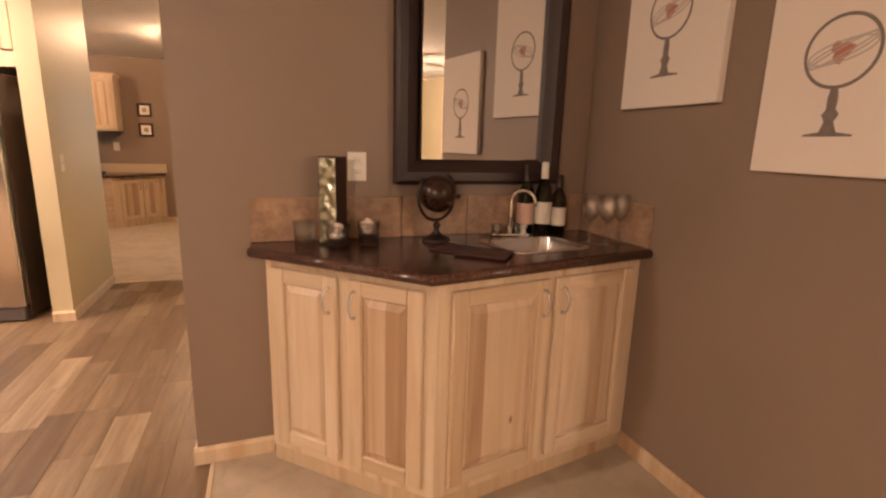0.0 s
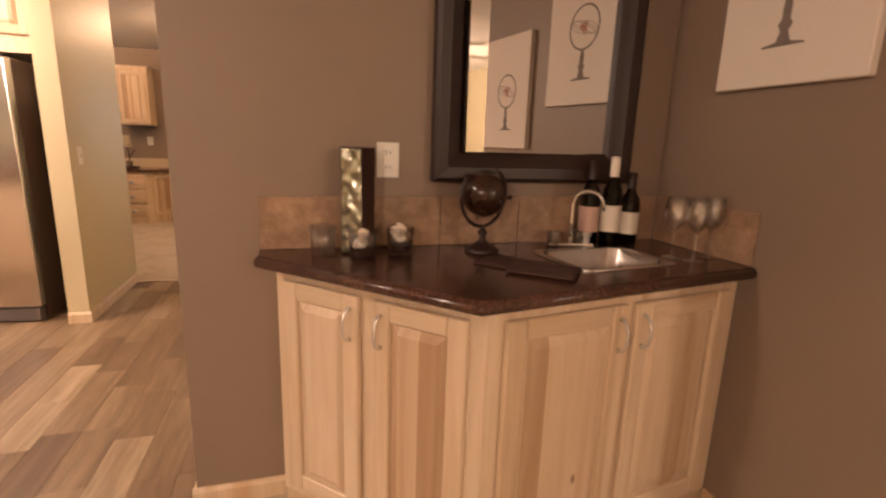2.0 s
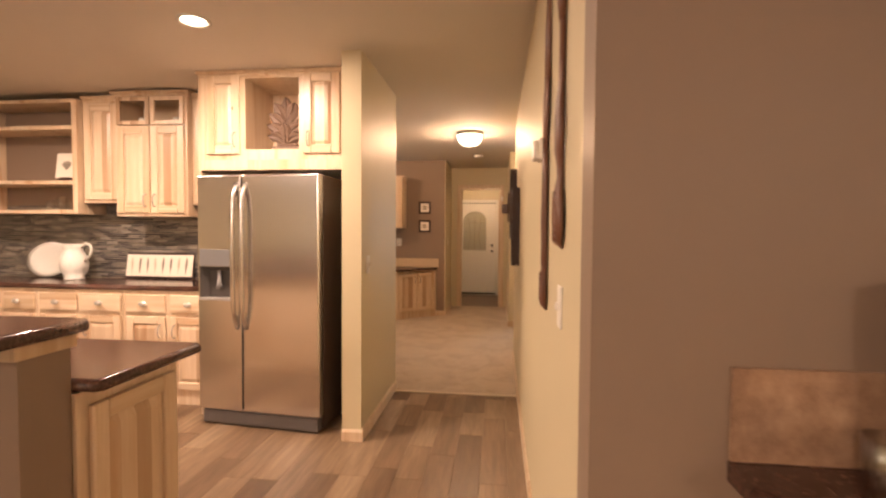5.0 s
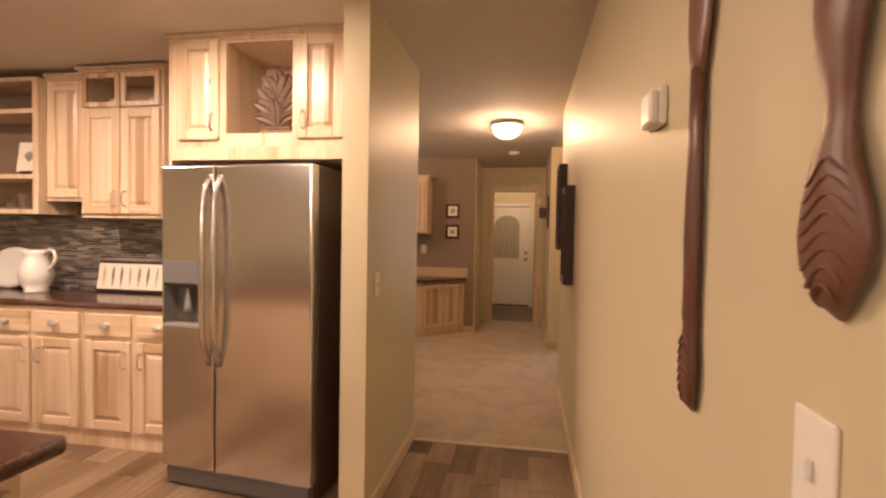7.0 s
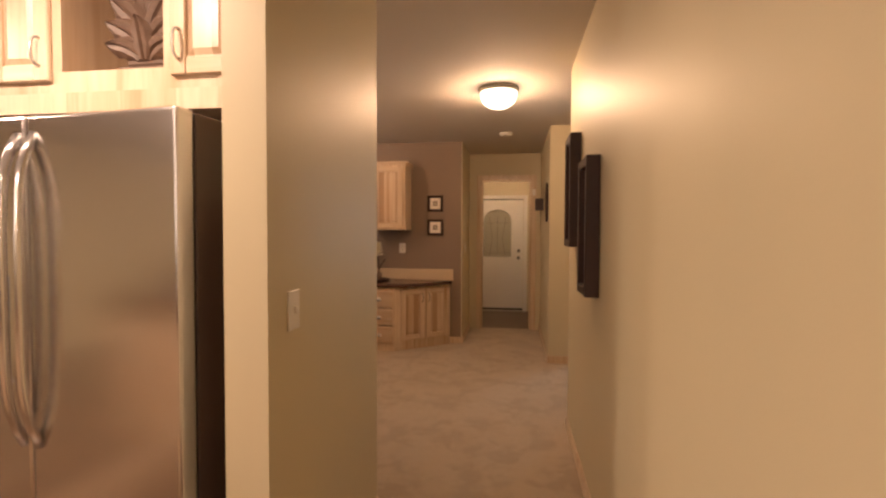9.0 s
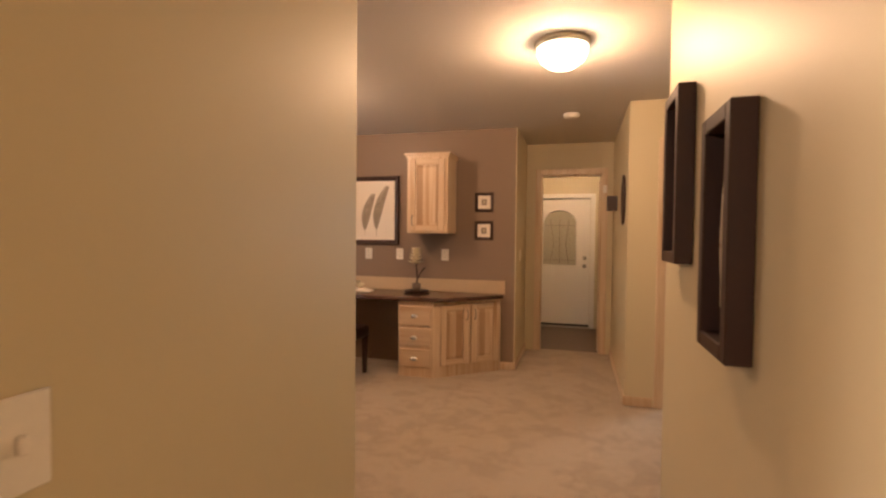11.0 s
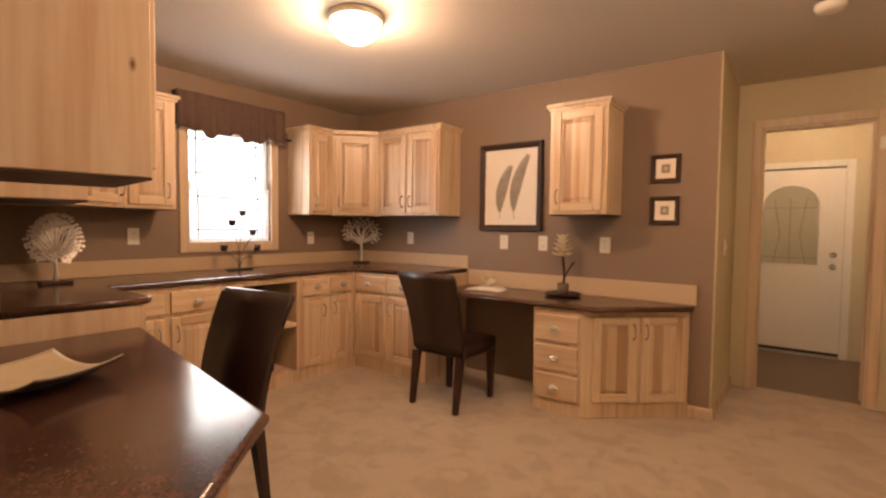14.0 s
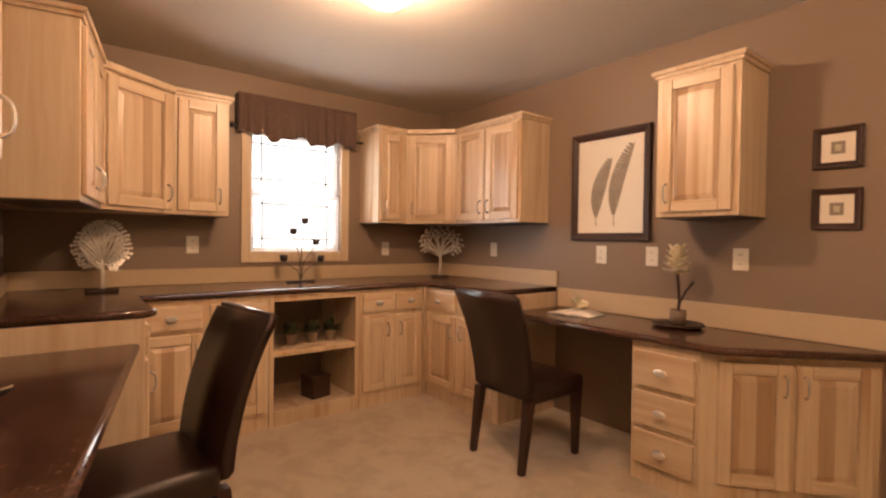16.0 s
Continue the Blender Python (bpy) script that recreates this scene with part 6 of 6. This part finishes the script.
for k, (fx, L, bd) in enumerate(((0.20, 0.44, 0.15), (0.335, 0.52, 0.19))):
    part("printed_feather", feather_mesh(L, 0.054, bd, -0.011, 0.97), PRINT_INK, fp, "", pose(fx, 0, 0.10))
for zz in (1.60, 1.31):
    sp = framed("small_picture", "small square dark frame with a white mat", "picture", 0.19, 0.195, 0.030, 0.022, pose(-1.578, YN - 0.001, zz), DARK_WOOD, MAT_BOARD, group="small square pictures")
    bm = B()
    box(bm, 0.068, 0.122, -0.0075, -0.006, 0.068, 0.127)
    part("dark_motif", bm, GREY_FEATHER, sp)
    bm = boxes((0.083, 0.107, -0.0085, -0.0078, 0.083, 0.112))
    part("pale_centre", bm, FEATHER, sp)

SILVER_TREE = plain("silvered_metal", (0.72, 0.67, 0.60), 0.4, 0.35, 0.3, 60, 0.3)


def metal_tree(x, y, z, rx, rz, trunk, turn, label, seed, low, n=25, thick=1.0):
    """Flat branching tree: limbs fan from the trunk, fork twice and end in small leaves inside an oval crown."""
    random.seed(seed)
    t = thing("metal_tree", label, "ornament", pose(x, y, z, 0, 0, turn))
    part("base", boxes((-0.08, 0.08, -0.035, 0.035, 0, 0.018), bev=0.004), DARK_WOOD, t)
    bm = B()
    cz = trunk + rz
    tube(bm, [(0, 0, 0.015), (0.005, 0, trunk * 0.5), (0, 0, trunk), (0.002, 0, trunk + rz * 0.35)], [0.017, 0.011, 0.010, 0.008], 8, 0.7)
    part("trunk", smooth(bm), SILVER_TREE, t)
    lf = B()
    for i in range(n):
        a = math.pi * (low + (1 - 2 * low) * i / (n - 1))
        root = Vector((0, 0, trunk + rz * 0.25 * (0.4 + math.sin(max(0.0, a)))))
        tip = Vector((rx * 0.93 * math.cos(a), random.uniform(-0.012, 0.012), cz + rz * 0.93 * math.sin(a)))
        mid = root.lerp(tip, 0.5) + Vector((random.uniform(-0.012, 0.012), 0, random.uniform(-0.01, 0.012)))
        bm = B()
        tube(bm, [root, mid, tip], [0.006 * thick, 0.0045 * thick, 0.003 * thick], 6, 0.6)
        for k in range(5):
            q = mid.lerp(tip, 0.15 + 0.2 * k)
            d = (tip - root).normalized()
            s = 1 if k % 2 else -1
            side = Vector((-d.z, 0, d.x)) * s
            e = q + (d * 0.6 + side) * random.uniform(0.018, 0.032)
            tube(bm, [q, e], [0.003, 0.002], 5, 0.6)
            for p in (e, q.lerp(e, 0.5)):
                dd = (d + side * random.uniform(0.3, 1.2)).normalized()
                w = Vector((-dd.z, 0.4, dd.x)) * 0.0065 * thick
                L = random.uniform(0.016, 0.024)
                lf.faces.new([lf.verts.new(c) for c in (p, p + dd * L * 0.5 + w, p + dd * L, p + dd * L * 0.5 - w)])
        part("branch", smooth(bm), SILVER_TREE, t)
    r = bmesh.ops.extrude_face_region(lf, geom=lf.faces[:])
    for v in [g for g in r["geom"] if isinstance(g, bmesh.types.BMVert)]:
        v.co.y += 0.0025
    bmesh.ops.recalc_face_normals(lf, faces=lf.faces[:])
    tagged(part("leaves", lf, SILVER_TREE, t), kind="stuff")


metal_tree(-4.27, 5.87, 0.9055, 0.115, 0.132, 0.145, 92, "silvery metal tree of life ornament with a round crown", 21, -0.42, 30, 1.5)
metal_tree(-4.28, 8.37, 0.9055, 0.19, 0.13, 0.185, 55, "silvery metal tree ornament with spreading branches", 22, -0.15, 12, 1.6)

cd = thing("candelabra", "thin dark wire candelabra with small cups by the window", "candle holder", pose(-4.38, 7.11, 0.9055, 0, 0, 90))
part("base", boxes((-0.10, 0.10, -0.04, 0.04, 0, 0.012), bev=0.003), BLACK, cd)
bm = B()
cups = [(0.03, 0.44), (-0.06, 0.36), (0.12, 0.28), (-0.13, 0.16), (0.16, 0.155)]
for cx, cz in cups:
    tube(bm, [(0, 0, 0.01), (cx * 0.2, 0, cz * 0.55), (cx, 0, cz)], 0.003, 5)
part("wires", bm, BLACK, cd)
for cx, cz in cups:
    bm = B()
    lathe(bm, [(0, 0), (0.024, 0), (0.031, 0.046), (0.027, 0.046), (0.020, 0.005), (0, 0.005)], 14, cx, 0, cz)
    part("cup", smooth(bm), BLACK, cd)


def valance():
    v = thing("valance", "brown patterned fabric valance on a dark rod", "curtain", pose(XW, 7.155, 0, 0, 0, 90))
    bm = B()
    tube(bm, [(-0.50, -0.05, 2.05), (0.56, -0.05, 2.05)], 0.011, 8)
    part("rod", bm, BLACK, v)
    for sx in (-0.51, 0.57):
        bm = B()
        bmesh.ops.create_icosphere(bm, subdivisions=2, radius=0.02, matrix=Matrix.Translation((sx, -0.05, 2.05)))
        part("finial", smooth(bm), BLACK, v)
    bm = B()
    n, mz = 90, 10
    rows = []
    for i in range(n + 1):
        t = i / n
        x = -0.475 + 0.95 * t
        drop = 1.985 + 0.022 * math.sin(t * 17) + 0.015 * math.sin(t * 41)
        col = []
        for j in range(mz + 1):
            q = j / mz
            z = 2.29 + (drop - 2.29) * q
            y = -0.062 - (0.004 + 0.014 * q) * (1 + math.sin(t * 66 + 2 * math.sin(t * 9)))
            col.append(bm.verts.new((x, y, z)))
        rows.append(col)
    for a, b in zip(rows, rows[1:]):
        for j in range(mz):
            bm.faces.new((a[j], b[j], b[j + 1], a[j + 1]))
    r = bmesh.ops.extrude_face_region(bm, geom=bm.faces[:])
    for w in [g for g in r["geom"] if isinstance(g, bmesh.types.BMVert)]:
        w.co.y += 0.003
    bmesh.ops.recalc_face_normals(bm, faces=bm.faces[:])
    part("fabric", smooth(bm), plain("brown_fabric", (0.17, 0.105, 0.085), 0.9, 0, 0.4, 70, 0.5), v)
    for sx in (-0.478, 0.472):
        part("return_board", boxes((sx, sx + 0.006, -0.062, -0.001, 2.02, 2.28)), BLACK, v)


valance()
PETAL = plain("cream_petal", (0.80, 0.72, 0.52), 0.7, 0, 0.2, 50, 0.15)
LEAF = plain("green_leaf", (0.075, 0.10, 0.04), 0.6, 0, 0.3, 40, 0.4)


def orchid():
    o = thing("flower_arrangement", "cream flower on a dark stem in a small pot and tray", "flower arrangement", pose(-2.15, 8.42, 0.7655))
    bm = B()
    lathe(bm, [(0, 0.0), (0.105, 0.0), (0.138, 0.016), (0.132, 0.024), (0.10, 0.008), (0, 0.008)], 28)
    part("tray", smooth(bm), DARK_WOOD, o)
    bm = B()
    lathe(bm, [(0, 0.009), (0.042, 0.009), (0.045, 0.095), (0.040, 0.095), (0.038, 0.07), (0, 0.06)], 20)
    part("pot", smooth(bm), plain("stone_pot", (0.20, 0.14, 0.10), 0.6, 0, 0.4, 50, 0.4), o)
    bm = B()
    tube(bm, [(0, 0, 0.06), (0.008, 0, 0.14), (0.002, 0, 0.22), (-0.008, 0, 0.30)], 0.0085, 7)
    tube(bm, [(0.005, 0, 0.13), (0.04, 0, 0.20), (0.085, 0, 0.26)], [0.008, 0.006, 0.008], 7)
    part("stem", bm, DARK_WOOD, o)
    bm = B()
    random.seed(31)
    for lz in range(5):
        for k in range(6):
            a = k * 1.047 + lz * 0.5
            c = Vector((-0.012, 0, 0.295 + lz * 0.03))
            d = Vector((math.cos(a), math.sin(a) * 0.7, 0.35 + 0.15 * lz))
            s = 0.074 - 0.007 * lz
            side = Vector((-math.sin(a), math.cos(a) * 0.7, 0)) * s * 0.55
            p = [bm.verts.new(q) for q in (c, c + d * s * 0.6 + side, c + d * s * 1.15, c + d * s * 0.6 - side)]
            bm.faces.new(p)
    r = bmesh.ops.extrude_face_region(bm, geom=bm.faces[:])
    for v in [g for g in r["geom"] if isinstance(g, bmesh.types.BMVert)]:
        v.co.z += 0.003
    part("blossom", bm, PETAL, o, "cream petals")


orchid()


def book():
    b = thing("open_book", "open book with a cream fabric flower on it", "book", pose(-2.77, 8.33, 0.7655, 0, 0, 8))
    for s in (-1, 1):
        bm = B()
        rows = []
        for i in range(9):
            t = i / 8
            x = s * 0.15 * t
            z = 0.006 + 0.026 * math.sin(math.pi * min(1, t * 1.1) ** 0.7) * (1 - 0.5 * t)
            rows.append([bm.verts.new((x, y, zz)) for y, zz in ((-0.11, 0.001), (0.11, 0.001), (0.11, z), (-0.11, z))])
        for a, c in zip(rows, rows[1:]):
            for k in range(4):
                bm.faces.new((a[k], a[(k + 1) % 4], c[(k + 1) % 4], c[k]))
        bm.faces.new(rows[-1])
        bmesh.ops.recalc_face_normals(bm, faces=bm.faces[:])
        part("pages", smooth(bm), MAT_BOARD, b)
    fl = thing("fabric_flower", "small cream fabric flower lying on the book", "flower", pose(-2.77, 8.34, 0.792) @ Matrix.Scale(1.35, 4))
    bm = B()
    for k in range(12):
        a = k * 0.55
        r = 0.06 - 0.003 * k
        c = Vector((0, 0, 0.004 + 0.003 * k))
        d = Vector((math.cos(a), math.sin(a), 0.45 + 0.07 * k))
        side = Vector((-math.sin(a), math.cos(a), 0)) * r * 0.5
        bm.faces.new([bm.verts.new(q) for q in (c, c + d * r * 0.6 + side, c + d * r, c + d * r * 0.6 - side)])
    rr = bmesh.ops.extrude_face_region(bm, geom=bm.faces[:])
    for v in [g for g in rr["geom"] if isinstance(g, bmesh.types.BMVert)]:
        v.co.z += 0.002
    part("petals", bm, PETAL, fl)


book()
random.seed(41)
for k, py in enumerate((6.95, 7.10, 7.245)):
    py += 0.13
    p = thing("potted_plant", "small green plant in a clay pot on the shelf", "plant", pose(-4.14, py - 0.13, 0.4905), "small shelf plants")
    bm = B()
    lathe(bm, [(0, 0), (0.032, 0), (0.042, 0.065), (0.046, 0.067), (0.046, 0.078), (0.038, 0.078), (0.036, 0.06), (0, 0.06)], 18)
    part("pot", smooth(bm), plain("grey_clay", (0.34, 0.26, 0.20), 0.8, 0, 0.4, 40, 0.3), p)
    bm = B()
    for i in range(48):
        a, e = random.uniform(0, 6.28), random.uniform(0.2, 1.3)
        L = random.uniform(0.06, 0.125)
        d = Vector((math.cos(a) * math.cos(e), math.sin(a) * math.cos(e), math.sin(e)))
        s = Vector((-math.sin(a), math.cos(a), 0)) * 0.016
        c = Vector((0, 0, 0.06))
        bm.faces.new([bm.verts.new(q) for q in (c + d * L * 0.35, c + d * L * 0.7 + s, c + d * L, c + d * L * 0.7 - s)])
    part("leaves", bm, LEAF, p)
bx = thing("storage_box", "small dark brown square box on the low shelf", "box", pose(-4.13, 7.13, 0.1005, 0, 0, 12))
part("body", boxes((-0.075, 0.075, -0.075, 0.075, 0, 0.13), bev=0.004), DARK_WOOD, bx)
part("lid", boxes((-0.08, 0.08, -0.08, 0.08, 0.13, 0.155), bev=0.004), DARK_WOOD, bx)

bw = thing("square_dish", "curved square cream dish with a dark underside", "dish", pose(-2.58, 5.395, 0.7655, 0, 0, 25))
for nm, off, mt in (("cream_top", 0.0, plain("cream_glaze", (0.62, 0.50, 0.32), 0.45, 0, 0.2, 14, 0.35)), ("dark_underside", -0.005, BLACK)):
    bm = B()
    bmesh.ops.create_grid(bm, x_segments=18, y_segments=18, size=0.145)
    for v in bm.verts:
        u, w = v.co.x / 0.145, v.co.y / 0.145
        v.co.z = 0.014 + 0.046 * u * u + 0.012 * w * w + off
        if off:
            v.co.x *= 1.01
            v.co.y *= 1.01
    r = bmesh.ops.extrude_face_region(bm, geom=bm.faces[:])
    for v in [g for g in r["geom"] if isinstance(g, bmesh.types.BMVert)]:
        v.co.z -= 0.004 if not off else 0.006
    bmesh.ops.recalc_face_normals(bm, faces=bm.faces[:])
    part(nm, smooth(bm), mt, bw)
part("foot", boxes((-0.045, 0.045, -0.045, 0.045, 0, 0.006)), BLACK, bw)


# ---- plank floor ----
def plank_floor():
    fl = thing("floor_planks", "brown and tan streaked vinyl plank floor", "floor", kind="structure")
    W, T = 0.152, 0.010
    random.seed(77)
    meshes = {}

    def piece(L):
        L = round(L, 1)
        if L not in meshes:
            bm = B()
            g = 0.0008
            lo = [bm.verts.new(p) for p in ((0, 0, -T), (W, 0, -T), (W, L, -T), (0, L, -T))]
            mid = [bm.verts.new(p) for p in ((g * 0.4, g * 0.4, -0.0012), (W - g * 0.4, g * 0.4, -0.0012), (W - g * 0.4, L - g * 0.4, -0.0012), (g * 0.4, L - g * 0.4, -0.0012))]
            hi = [bm.verts.new(p) for p in ((g * 2, g * 2, 0), (W - g * 2, g * 2, 0), (W - g * 2, L - g * 2, 0), (g * 2, L - g * 2, 0))]
            for a, b in ((lo, mid), (mid, hi)):
                for k in range(4):
                    bm.faces.new((a[k], a[(k + 1) % 4], b[(k + 1) % 4], b[k]))
            bm.faces.new(hi)
            meshes[L] = mesh_of("plank", bm, PLANK)
        return meshes[L]

    rest = B()
    count = 0
    x = -0.115 - W
    while x > -6.1:
        y = -5.08 - random.choice((0.0, 0.3, 0.6, 0.8))
        while y < 4.895:
            L = random.choice((0.4, 0.6, 0.6, 0.9))
            a, b = max(y, -5.08), min(y + L, 4.895)
            if b - a > 0.05:
                if x > -3.2 and b > 0.8 and count < 290:
                    ob = part("plank", piece(L), None, fl, "", pose(x, y, 0)) if a == y and b == y + L else None
                    if ob is None:
                        bm = B()
                        box(bm, x + 0.0004, x + W - 0.0004, a, b - 0.0004, -T, 0)
                        part("plank", bm, PLANK, fl)
                    count += 1
                else:
                    box(rest, x + 0.0004, x + W - 0.0004, a, b - 0.0006, -T, 0)
            y += L
        x -= W
    tagged(part("far_planks", rest, PLANK, fl), kind="stuff")


plank_floor()
